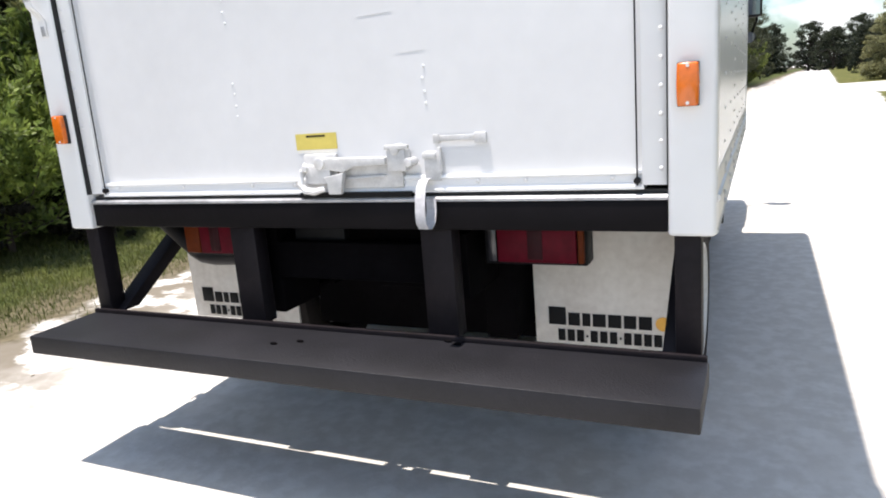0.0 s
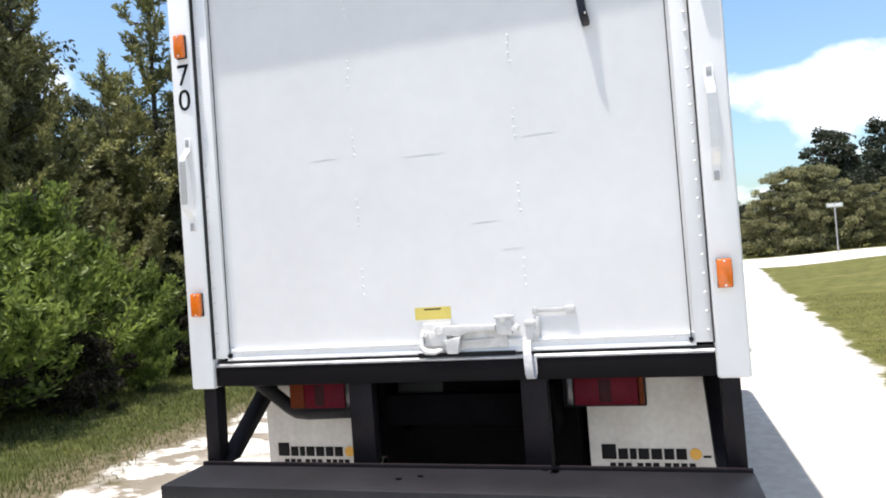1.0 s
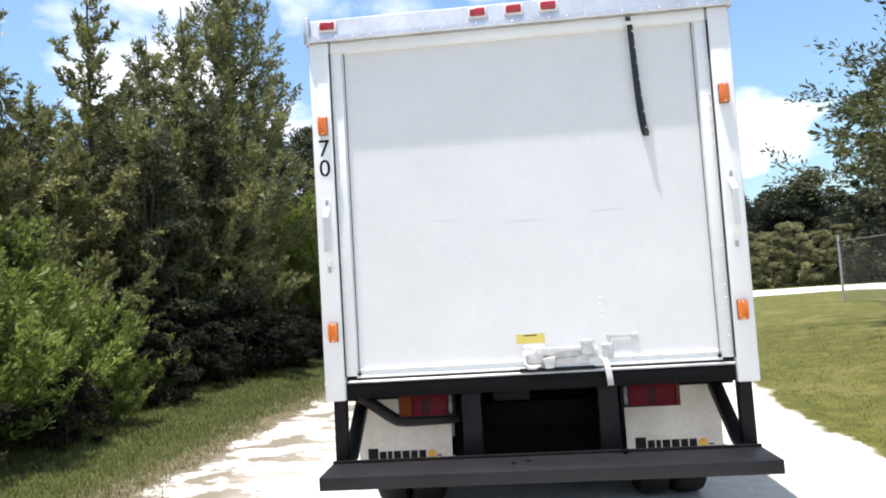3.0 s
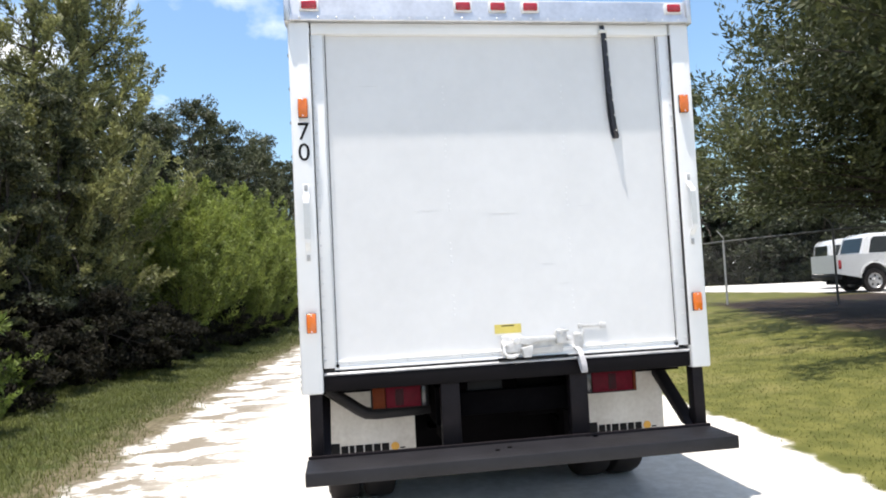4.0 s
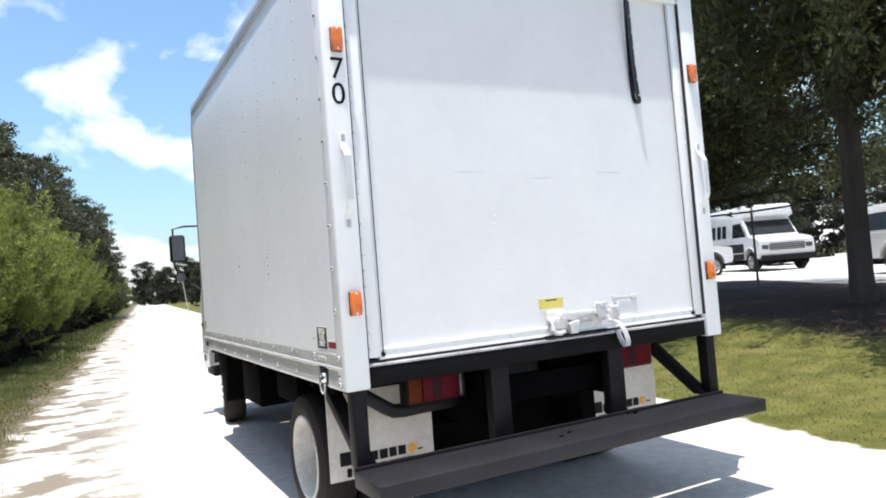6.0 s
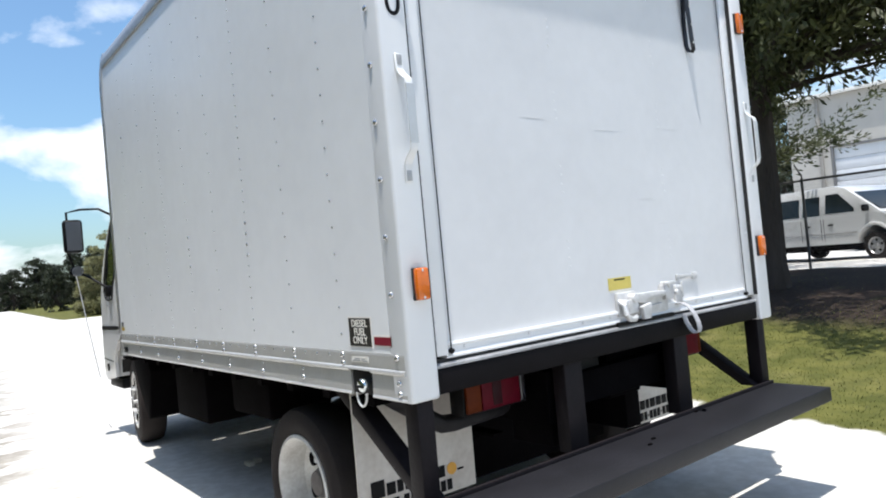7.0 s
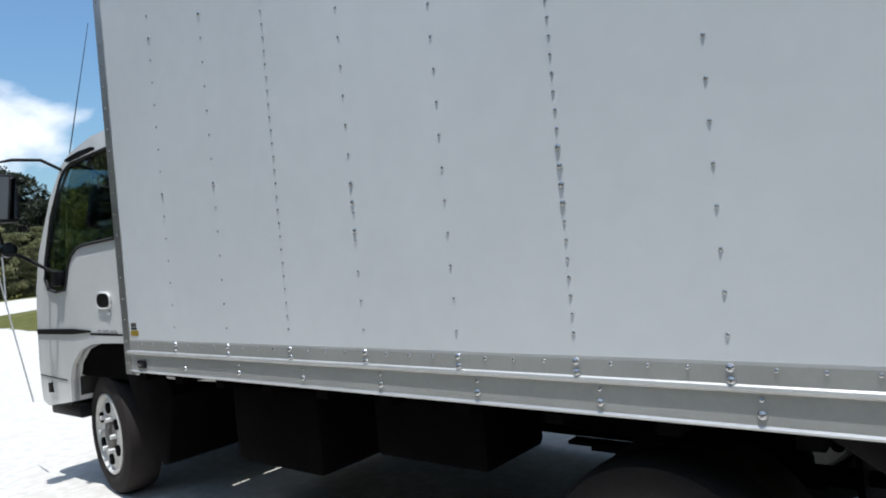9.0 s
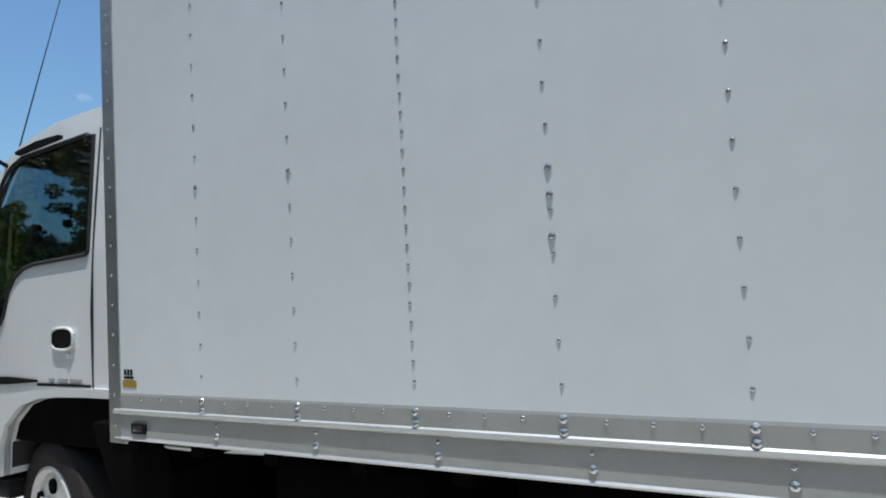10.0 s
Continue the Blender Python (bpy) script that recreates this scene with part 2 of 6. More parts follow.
def cyl(bm, a, b, r0, r1=None, seg=16, caps=True):
    a, b = Vector(a), Vector(b)
    r1 = r0 if r1 is None else r1
    m = Matrix.Translation((a + b) / 2) @ (b - a).to_track_quat("Z", "Y").to_matrix().to_4x4()
    bmesh.ops.create_cone(bm, cap_ends=caps, segments=seg, radius1=r0, radius2=r1, depth=(b - a).length, matrix=m)


def tube(bm, pts, r, seg=10):
    pts = [Vector(p) for p in pts]
    radii = r if isinstance(r, (list, tuple)) else [r] * len(pts)
    rings = []
    up = Vector((0.13, 0.21, 0.97))
    for i, p in enumerate(pts):
        way = (pts[min(i + 1, len(pts) - 1)] - pts[max(i - 1, 0)]).normalized()
        u = way.cross(up)
        if u.length < 1e-3:
            u = way.cross(Vector((1, 0, 0)))
        u.normalize()
        v = way.cross(u)
        rings.append([bm.verts.new(p + radii[i] * (math.cos(k * math.tau / seg) * u + math.sin(k * math.tau / seg) * v)) for k in range(seg)])
    for a, b in zip(rings, rings[1:]):
        for k in range(seg):
            bm.faces.new((a[k], a[(k + 1) % seg], b[(k + 1) % seg], b[k]))
    bm.faces.new(rings[0][::-1])
    bm.faces.new(rings[-1])
    bmesh.ops.recalc_face_normals(bm, faces=bm.faces[:])


def lathe(bm, profile, centre, seg=32):
    """Turns a profile of (x offset, radius) round an axis along x through the centre."""
    c = Vector(centre)
    rings = [[bm.verts.new(c + Vector((dx, r * math.cos(k * math.tau / seg), r * math.sin(k * math.tau / seg)))) for k in range(seg)] for dx, r in profile]
    for a, b in zip(rings, rings[1:]):
        for k in range(seg):
            bm.faces.new((a[k], a[(k + 1) % seg], b[(k + 1) % seg], b[k]))
    bmesh.ops.recalc_face_normals(bm, faces=bm.faces[:])


def ribbon(bm, pts, width, thick, axis=Vector((1, 0, 0))):
    pts = [Vector(p) for p in pts]
    rows = []
    for i, p in enumerate(pts):
        way = (pts[min(i + 1, len(pts) - 1)] - pts[max(i - 1, 0)]).normalized()
        nrm = axis.cross(way).normalized()
        rows.append([bm.verts.new(p + axis * a * width / 2 + nrm * b * thick / 2) for a, b in ((-1, -1), (1, -1), (1, 1), (-1, 1))])
    for a, b in zip(rows, rows[1:]):
        for k in range(4):
            bm.faces.new((a[k], a[(k + 1) % 4], b[(k + 1) % 4], b[k]))
    bm.faces.new(rows[0][::-1])
    bm.faces.new(rows[-1])
    bmesh.ops.recalc_face_normals(bm, faces=bm.faces[:])


def part(name, bm, mat, parent=None, label="", smooth=True):
    """Links a bmesh as one mesh object under a thing or a part."""
    me = bpy.data.meshes.new(name)
    bm.to_mesh(me)
    bm.free()
    me.materials.append(mat)
    if smooth:
        me.polygons.foreach_set("use_smooth", [True] * len(me.polygons))
        me.set_sharp_from_angle(angle=radians(38))
    ob = new(name, me)
    if parent:
        ob.parent = parent
    if label:
        tagged(ob, label)
    return ob


def boxpart(name, dims, mat, parent, label="", bevel=0.004):
    bm = bmesh.new()
    box(bm, *dims)
    if bevel:
        soften(bm, bevel)
    return part(name, bm, mat, parent, label)


def thing(name, label, category, at=(0, 0, 0), group="", kind=""):
    ob = new(name)
    ob.location = at
    ob.empty_display_size = 0.1
    return tagged(ob, label, category, group, kind)


def words(name, text, size, m, mat, parent, bold=0.0):
    cu = bpy.data.curves.new(name, "FONT")
    cu.body, cu.size, cu.align_x, cu.align_y = text, size, "CENTER", "CENTER"
    cu.extrude, cu.offset = 0.0006, bold
    cu.materials.append(mat)
    ob = new(name, cu)
    ob.parent = parent
    ob.matrix_basis = m
    return ob


def mesh_from(name, verts, faces, mat):
    """A mesh from arrays, every face with as many corners as the array is wide."""
    me = bpy.data.meshes.new(name)
    nv, nf, k = len(verts), len(faces), faces.shape[1]
    me.vertices.add(nv)
    me.vertices.foreach_set("co", np.asarray(verts, np.float32).ravel())
    me.loops.add(nf * k)
    me.loops.foreach_set("vertex_index", np.asarray(faces, np.int32).ravel())
    me.polygons.add(nf)
    me.polygons.foreach_set("loop_start", np.arange(0, nf * k, k, dtype=np.int32))
    me.update(calc_edges=True)
    me.validate()
    me.materials.append(mat)
    return me

# ---- the box truck ----
truck = thing("box_truck", "white box truck parked on a white shell road", "truck")
BW, BL, RZ = 1.22, 3.72, 3.09  # half width, length and roof height of the box


def side_panels(sign, name):
    """One side of the box: panel, top and bottom rails, corner trims, rivets."""
    xo = sign * BW
    xi = sign * (BW - 0.03)
    lo, hi = min(xo, xi), max(xo, xi)
    bm = bmesh.new()
    prism(bm, [(0.072, 1.006), (3.67, 1.006), (3.67, 3.0), (0.072, 3.0)], "x", lo, hi)
    panel = part(name, bm, PANEL, truck, "white smooth fibreglass side panel with rows of rivets")
    # bottom rail with a bright lip between its two webs
    def rail_piece(y0, y1, parent):
        s = sign
        pts = [(s * 1.190, 0.852), (s * 1.222, 0.852), (s * 1.226, 0.858), (s * 1.222, 0.864), (s * 1.219, 0.938), (s * 1.228, 0.943), (s * 1.230, 0.949),
               (s * 1.228, 0.955), (s * 1.222, 0.959), (s * 1.223, 1.004), (s * 1.221, 1.013), (s * 1.190, 1.013)]
        b = bmesh.new()
        prism(b, pts, "y", y0, y1)
        return part("bottom_rail", b, ALUP, parent, "dull ribbed aluminium rail along the bottom", smooth=False)
    if sign < 0:
        rail_piece(0.362, 3.70, truck)
        rail_piece(0.0, 0.214, truck)
        b = bmesh.new()
        prism(b, [(-1.190, 0.948), (-1.224, 0.946), (-1.230, 0.949), (-1.228, 0.955), (-1.222, 0.959), (-1.223, 1.004), (-1.221, 1.013), (-1.190, 1.013)], "y", 0.214, 0.362)
        part("rail_bridge", b, ALUP, truck, smooth=False)
    else:
        rail_piece(0.0, 3.70, truck)
    # top rail, rounded
    b = bmesh.new()
    pts = [(sign * 1.19, 2.985), (sign * 1.232, 2.985), (sign * 1.236, 3.02), (sign * 1.232, 3.06), (sign * 1.215, 3.085), (sign * 1.185, 3.10), (sign * 1.15, 3.10), (sign * 1.15, 3.06)]
    prism(b, pts, "y", 0.06, 3.60)
    part("top_rail", b, ALU, truck, "grey aluminium roof rail")
    # front corner trim, leaning back at the top
    b = bmesh.new()
    pts = [(3.665, 0.84), (3.73, 0.84), (3.73, 2.85), (3.70, 2.98), (3.62, 3.07), (3.56, 3.09), (3.56, 3.03), (3.60, 3.01), (3.65, 2.93), (3.665, 2.83)]
    prism(b, pts, "x", min(xo, sign * 1.17) - 0.004, max(xo, sign * 1.17) + 0.004)
    part("front_corner_trim", b, ALU, truck, "grey aluminium corner trim with small rivets")
    return panel


left_panel = side_panels(-1, "left_side_panel")
right_panel = side_panels(1, "right_side_panel")

# roof, front wall and floor of the box
bm = bmesh.new()
prism(bm, [(-1.16, 3.075), (1.16, 3.075), (1.16, 3.10), (-1.16, 3.10)], "y", 0.02, 3.58)
part("roof", bm, WHITE, truck)
boxpart("front_wall", (-1.19, 1.19, 3.64, 3.70, 0.86, 3.04), WHITE, truck, "", 0.01)
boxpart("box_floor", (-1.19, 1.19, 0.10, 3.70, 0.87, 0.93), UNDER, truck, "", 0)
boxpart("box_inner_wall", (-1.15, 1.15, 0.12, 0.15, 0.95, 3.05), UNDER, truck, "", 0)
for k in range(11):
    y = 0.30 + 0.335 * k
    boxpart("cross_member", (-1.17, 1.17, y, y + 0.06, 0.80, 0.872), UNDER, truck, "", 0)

# rivets: alike pieces share their meshes


def dome(name, r, h, mat, seg=8, way="x", sign=-1):
    """A rivet head on a wall across x or y."""
    b = bmesh.new()
    rings = [(0.0, r), (h * 0.55, r * 0.85), (h, r * 0.35)]
    vs = []
    for d, rr in rings:
        vs.append([b.verts.new((sign * d, rr * math.cos(k * math.tau / seg), rr * math.sin(k * math.tau / seg)) if way == "x" else (rr * math.cos(k * math.tau / seg), sign * d, rr * math.sin(k * math.tau / seg))) for k in range(seg)])
    for a, c in zip(vs, vs[1:]):
        for k in range(seg):
            b.faces.new((a[k], a[(k + 1) % seg], c[(k + 1) % seg], c[k]))
    b.faces.new(vs[-1])
    bmesh.ops.recalc_face_normals(b, faces=b.faces[:])
    me = bpy.data.meshes.new(name)
    b.to_mesh(me)
    b.free()
    me.materials.append(mat)
    return me


def put(name, me, parent, at):
    ob = new(name, me)
    ob.parent = parent
    ob.location = at
    return ob


SMALL = dome("rivet", 0.0058, 0.0030, RIVET)
BIGR = dome("large_rivet", 0.0098, 0.0048, RIVET)
MEDR = dome("small_bolt", 0.0066, 0.0036, RIVET)
BOLT = dome("bolt", 0.0120, 0.0085, RIVET, 10)
HDOT = dome("rivet", 0.0055, 0.0024, WHITE, 8, "y", -1)
HDRIV = dome("rivet", 0.007, 0.004, STEEL, 8, "y", -1)
rng = random.Random(4)
COLS = [0.4064 * k for k in range(1, 9)]
for k, y in enumerate(COLS, start=1):
    dense = k % 3 == 0
    step = 0.0508 if dense else 0.1016
    n = int(1.90 / step)
    for i in range(n):
        z = 1.075 + step * i
        proud = (1.42 < z < 1.60 and k == 3) or (abs(z - 1.583) < 0.03 and k == 5) or (abs(z - 1.685) < 0.03 and k in (7, 8)) or (abs(z - 2.396) < 0.03 and k in (7, 8))
        put("rivet", BIGR if proud else SMALL, left_panel, (-1.2205, y + rng.uniform(-0.001, 0.001), z))
for z in (1.420, 1.518):
    put("rivet", BIGR, left_panel, (-1.2205, COLS[4], z))
for i in range(9):
    put("bolt", BOLT, left_panel, (-1.2225, 0.045, 1.215 + 0.197 * i))
bm = bmesh.new()
for k, y in enumerate(COLS, start=1):
    step = 0.0508 if k % 3 == 0 else 0.1016
    for i in range(int(1.92 / step)):
        bmesh.ops.create_uvsphere(bm, u_segments=6, v_segments=4, radius=0.006, matrix=Matrix.Translation((1.221, y, 1.06 + step * i)) @ Matrix.Diagonal((0.6, 1, 1, 1)))
    for z in (0.99, 0.97, 0.90, 0.875):
        bmesh.ops.create_uvsphere(bm, u_segments=6, v_segments=4, radius=0.010, matrix=Matrix.Translation((1.224, y, z)) @ Matrix.Diagonal((0.6, 1, 1, 1)))
tagged(part("rivets", bm, STEEL, right_panel), kind="stuff")
rail = [c for c in truck.children if c.name.startswith("bottom_rail")][0]
for k, y in enumerate(COLS, start=1):
    for z in (0.997, 0.967):
        put("bolt", BOLT, rail, (-1.222, y, z))
    if k > 1:
        put("rivet", MEDR, rail, (-1.220, y - 0.063, 0.924))
        put("bolt", BOLT, rail, (-1.221, y - 0.063, 0.889))
    for j in range(1, 4):
        yy = y + 0.1016 * j
        if yy < 3.62:
            put("rivet", MEDR, rail, (-1.2225, yy, 0.994))
for z, y in ((1.0, 0.045), (0.915, 0.042), (0.878, 0.042)):
    put("bolt", BOLT, rail, (-1.222, y, z))
trim = [c for c in truck.children if c.name.startswith("front_corner_trim")][0]
for i in range(19):
    put("rivet", SMALL, trim, (-1.2245, 3.70, 0.90 + 0.105 * i))

# ---- rear frame: posts, header, sill ----
PF = -0.022  # the posts' rear face
for s in (-1, 1):
    bm = bmesh.new()
    a, b = sorted((s * 1.100, s * 1.2215))
    prism(bm, [(a, PF), (b, PF), (b, 0.086), (a, 0.086)], "z", 0.848, 2.968)
    soften(bm, 0.012, 3)
    post = part("rear_post", bm, WHITE, truck, "white painted corner post of the door frame")
    # grab handle: flat bar between two bent feet
    hx = s * 1.153
    bm = bmesh.new()
    ribbon(bm, [(hx, PF - 0.003, 2.030), (hx, PF - 0.006, 1.975), (hx, PF - 0.020, 1.955), (hx, PF - 0.046, 1.935), (hx, PF - 0.050, 1.915), (hx, PF - 0.050, 1.715), (hx, PF - 0.046, 1.695), (hx, PF - 0.020, 1.672), (hx, PF - 0.006, 1.652), (hx, PF - 0.003, 1.590)], 0.032, 0.007)
    soften(bm, 0.002, 1)
    handle = part("grab_handle", bm, WHITE, post, "white bent metal grab handle")
    boxpart("grip", (hx - 0.0165, hx + 0.0165, PF - 0.0545, PF - 0.0525, 1.715, 1.915), ALUP, handle, "worn grey grip", 0)
    for z0 in (2.008, 1.612):
        boxpart("bolt_plate", (hx - 0.010, hx + 0.010, PF - 0.010, PF - 0.004, z0 - 0.018, z0 + 0.018), GALV, handle, "", 0.002)
    # amber marker lamps
    for zc in (2.462, 1.245):
        bm = bmesh.new()
        prism(bm, [(s * 1.152 - 0.026, zc - 0.054), (s * 1.152 + 0.026, zc - 0.054), (s * 1.152 + 0.028, zc), (s * 1.152 + 0.026, zc + 0.054), (s * 1.152 - 0.026, zc + 0.054), (s * 1.152 - 0.028, zc)], "y", PF - 0.030, PF - 0.010)
        soften(bm, 0.007, 3)
        lamp = part("marker_lamp", bm, AMBER, post, "amber side marker lamp")
        boxpart("lamp_base", (s * 1.152 - 0.027, s * 1.152 + 0.027, PF - 0.014, PF + 0.001, zc - 0.055, zc + 0.055), RUBBERB, lamp, "", 0.003)
        for zz in (zc - 0.046, zc + 0.046):
            bm = bmesh.new()
            cyl(bm, (s * 1.152, PF - 0.031, zz), (s * 1.152, PF - 0.020, zz), 0.0045, seg=8)
            part("lamp_screw", bm, STEEL, post)
    # black strip painting the shade on the post's inner face, white track cover, and lifting cable
    a, b = sorted((s * 1.1005, s * 1.0975))
    boxpart("door_seal", (a, b, -0.017, 0.040, 0.985, 2.90), RUBBERB, truck, "", 0)
    a, b = sorted((s * 1.0970, s * 1.030))
    track = boxpart("door_track", (a, b, 0.002, 0.040, 0.985, 2.90), WHITE, truck, "", 0.004)
    for i in range(26):
        put("rivet", HDRIV, track, (s * 1.082, 0.002, 1.03 + 0.072 * i))
    bm = bmesh.new()
    tube(bm, [(s * 1.018, 0.002, 0.985), (s * 1.016, 0.006, 1.9), (s * 1.014, 0.010, 2.90)], 0.0025, 6)
    part("lifting_cable", bm, PLASTIC, truck, "thin dark door lifting cable")
    bm = bmesh.new()
    cyl(bm, (s * 1.018, -0.006, 0.998), (s * 1.018, 0.018, 0.998), 0.009, seg=10)
    part("cable_anchor", bm, PLASTIC, truck)

# header: flat white lintel under a slanted aluminium cap
bm = bmesh.new()
box(bm, -1.092, 1.092, -0.010, 0.07, 2.900, 2.966)
soften(bm, 0.006)
part("door_lintel", bm, WHITE, truck)
bm = bmesh.new()
prism(bm, [(-0.044, 2.966), (0.08, 2.966), (0.08, 3.112), (-0.004, 3.112), (-0.018, 3.102), (-0.034, 3.0), (-0.046, 2.996), (-0.048, 2.970)], "x", -1.232, 1.232)
header = part("header_cap", bm, ALU, truck, "aluminium header cap with red clearance lamps", smooth=False)
for i in range(23):
    put("rivet", HDRIV, header, (-1.15 + i * 0.1045, -0.048, 2.983))
for s in (-1, 1):
    boxpart("corner_cap", (min(s * 1.205, s * 1.236), max(s * 1.205, s * 1.236), -0.050, 0.05, 2.960, 3.118), ALU, truck, "", 0.006)
for xc in (-1.095, -0.20, 0.01, 0.21, 1.125):
    bm = bmesh.new()
    box(bm, xc - 0.055, xc + 0.055, -0.040, -0.018, 3.026, 3.090)
    soften(bm, 0.004)
    part("lamp_base", bm, WHITE, header)
    bm = bmesh.new()
    box(bm, xc - 0.044, xc + 0.044, -0.054, -0.036, 3.034, 3.082)
    soften(bm, 0.010, 3)
    part("clearance_lamp", bm, RED, header, "red clearance lamp")

# roll-up door
bm = bmesh.new()
box(bm, -1.032, 1.032, 0.022, 0.057, 1.022, 2.92)
door = part("roll_up_door", bm, DOORM, truck, "white roll-up door with faint scuffs and hinge rivets", smooth=False)
for x in (-0.335, 0.39):
    for zb in (1.30, 1.61, 1.92, 2.23, 2.54):
        for dz in (-0.055, -0.020, 0.020, 0.055):
            put("rivet", HDOT, door, (x + rng.uniform(-0.004, 0.004), 0.0215, zb + dz))
bm = bmesh.new()
prism(bm, [(0.062, 0.973), (0.008, 0.973), (0.006, 0.980), (0.012, 0.994), (0.012, 1.012), (0.006, 1.018), (0.008, 1.026), (0.062, 1.026)], "x", -1.035, 1.035)
part("door_bottom_rail", bm, WHITE, door, "white ribbed bottom edge of the door", smooth=False)
for x in (-0.95, -0.62, -0.30, -0.12, 0.30, 0.55, 0.70, 0.95):
    put("rivet", HDRIV, door, (x, 0.010, 1.006))
# thin scuffs on the door
for x, z, w in ((-0.10, 1.83, 0.18), (0.18, 1.52, 0.12), (-0.55, 1.86, 0.14), (0.42, 1.86, 0.13), (0.30, 1.40, 0.10), (-0.85, 2.60, 0.16)):
    bm = bmesh.new()
    prism(bm, [(x, z), (x + w * 0.6, z + 0.0010), (x + w, z + 0.0012), (x + w * 0.5, z - 0.0006)], "y", 0.0210, 0.0220)
    part("scuff", bm, material("grey_scuff", (0.60, 0.60, 0.59), rough=0.6, vary=0.1), door)
# aluminium threshold and dark sill beam
bm = bmesh.new()
prism(bm, [(-0.006, 0.946), (0.11, 0.946), (0.11, 0.960), (0.000, 0.960), (-0.006, 0.954)], "x", -1.098, 1.098)
# black strip that stands for the shadow in the gap below the door
boxpart("threshold_gap", (-1.095, 1.095, 0.016, 0.06, 0.9602, 0.9728), RUBBERB, truck, "", 0)
part("threshold", bm, THRESH, truck, "scuffed aluminium threshold", smooth=False)
boxpart("sill_beam", (-1.098, 1.098, -0.004, 0.10, 0.856, 0.946), SILLM, truck, "dark painted steel sill beam", 0.006)

# lock hasp and latch on the door
latch = thing("door_latch", "painted white slam latch and hasp", "")
latch.parent = truck
boxpart("latch_plate", (0.075, 0.302, 0.002, 0.0225, 0.992, 1.086), LATCHM, latch, "white pressed latch plate", 0.004)
bm = bmesh.new()
prism(bm, [(0.020, 1.094), (0.256, 1.090), (0.256, 1.066), (0.140, 1.062), (0.098, 1.046), (0.030, 1.056)], "y", -0.024, 0.003)
soften(bm, 0.005)
part("latch_bar", bm, LATCHM, latch, "white latch bar")
bm = bmesh.new()
prism(bm, [(0.100, 1.018), (0.245, 1.024), (0.245, 1.034), (0.100, 1.028)], "y", -0.006, 0.003)
soften(bm, 0.003)
part("plate_rib", bm, LATCHM, latch)
bm = bmesh.new()
box(bm, -0.066, 0.062, 0.000, 0.0225, 1.000, 1.106)
box(bm, -0.052, 0.048, -0.022, 0.002, 1.008, 1.072)
soften(bm, 0.007)
part("latch_casting", bm, LATCHM, latch, "white painted latch casting")
bm = bmesh.new()
prism(bm, [(0.036, 1.034), (0.112, 1.048), (0.098, 0.978), (0.050, 0.978), (0.046, 1.018)], "y", -0.046, -0.024)
soften(bm, 0.004)
part("latch_lever", bm, LATCHM, latch, "white bent latch lever")
bm = bmesh.new()
box(bm, 0.260, 0.326, -0.020, 0.0225, 1.044, 1.112)
soften(bm, 0.006)
part("keeper", bm, LATCHM, latch)
bm = bmesh.new()
cyl(bm, (0.292, -0.026, 1.112), (0.292, 0.0225, 1.112), 0.016, seg=16)
box(bm, 0.256, 0.338, -0.024, -0.008, 1.112, 1.126)
soften(bm, 0.003)
part("keeper_barrel", bm, LATCHM, latch)
for c, r in (((0.016, 1.078), 0.020), ((-0.044, 1.062), 0.012), ((0.340, 1.072), 0.014)):
    bm = bmesh.new()
    cyl(bm, (c[0], -0.034, c[1]), (c[0], 0.020, c[1]), r, seg=12)
    soften(bm, 0.003)
    part("pivot_bolt", bm, STEEL, latch)
bm = bmesh.new()
tube(bm, [(-0.062, 0.006, 1.072), (-0.056, -0.026, 1.050), (-0.064, -0.034, 1.010), (-0.044, -0.036, 0.990), (-0.008, -0.034, 0.986), (0.022, -0.02, 0.994)], [0.009, 0.011, 0.013, 0.013, 0.012, 0.010], 8)
part("hasp_hook", bm, STEEL, latch, "dull metal hook")
boxpart("latch_gap", (-0.090, 0.330, -0.006, 0.0055, 0.9615, 0.9785), PLASTIC, latch, "", 0)
bm = bmesh.new()
box(bm, 0.412, 0.560, 0.0135, 0.0185, 1.128, 1.146)
box(bm, 0.410, 0.430, 0.012, 0.0225, 1.122, 1.150)
box(bm, 0.546, 0.584, 0.011, 0.0225, 1.118, 1.150)
soften(bm, 0.002)
part("pull_handle", bm, LATCHM, latch, "white door pull handle")
bm = bmesh.new()
box(bm, 0.378, 0.432, 0.006, 0.0225, 1.008, 1.100)
box(bm, 0.374, 0.420, 0.000, 0.010, 1.078, 1.096)
box(bm, 0.426, 0.438, 0.000, 0.010, 1.040, 1.112)
soften(bm, 0.003)
part("strap_bracket", bm, LATCHM, latch)
boxpart("sticker", (-0.100, 0.061, 0.0204, 0.0216, 1.120, 1.173), YELLOW, door, "yellow warning sticker with a white foot", 0)
boxpart("sticker_foot", (-0.096, 0.057, 0.0204, 0.0216, 1.109, 1.119), DECALW, door, "", 0)
boxpart("sticker_text_bar", (-0.058, 0.017, 0.0198, 0.0203, 1.161, 1.167), INK, door, "", 0)


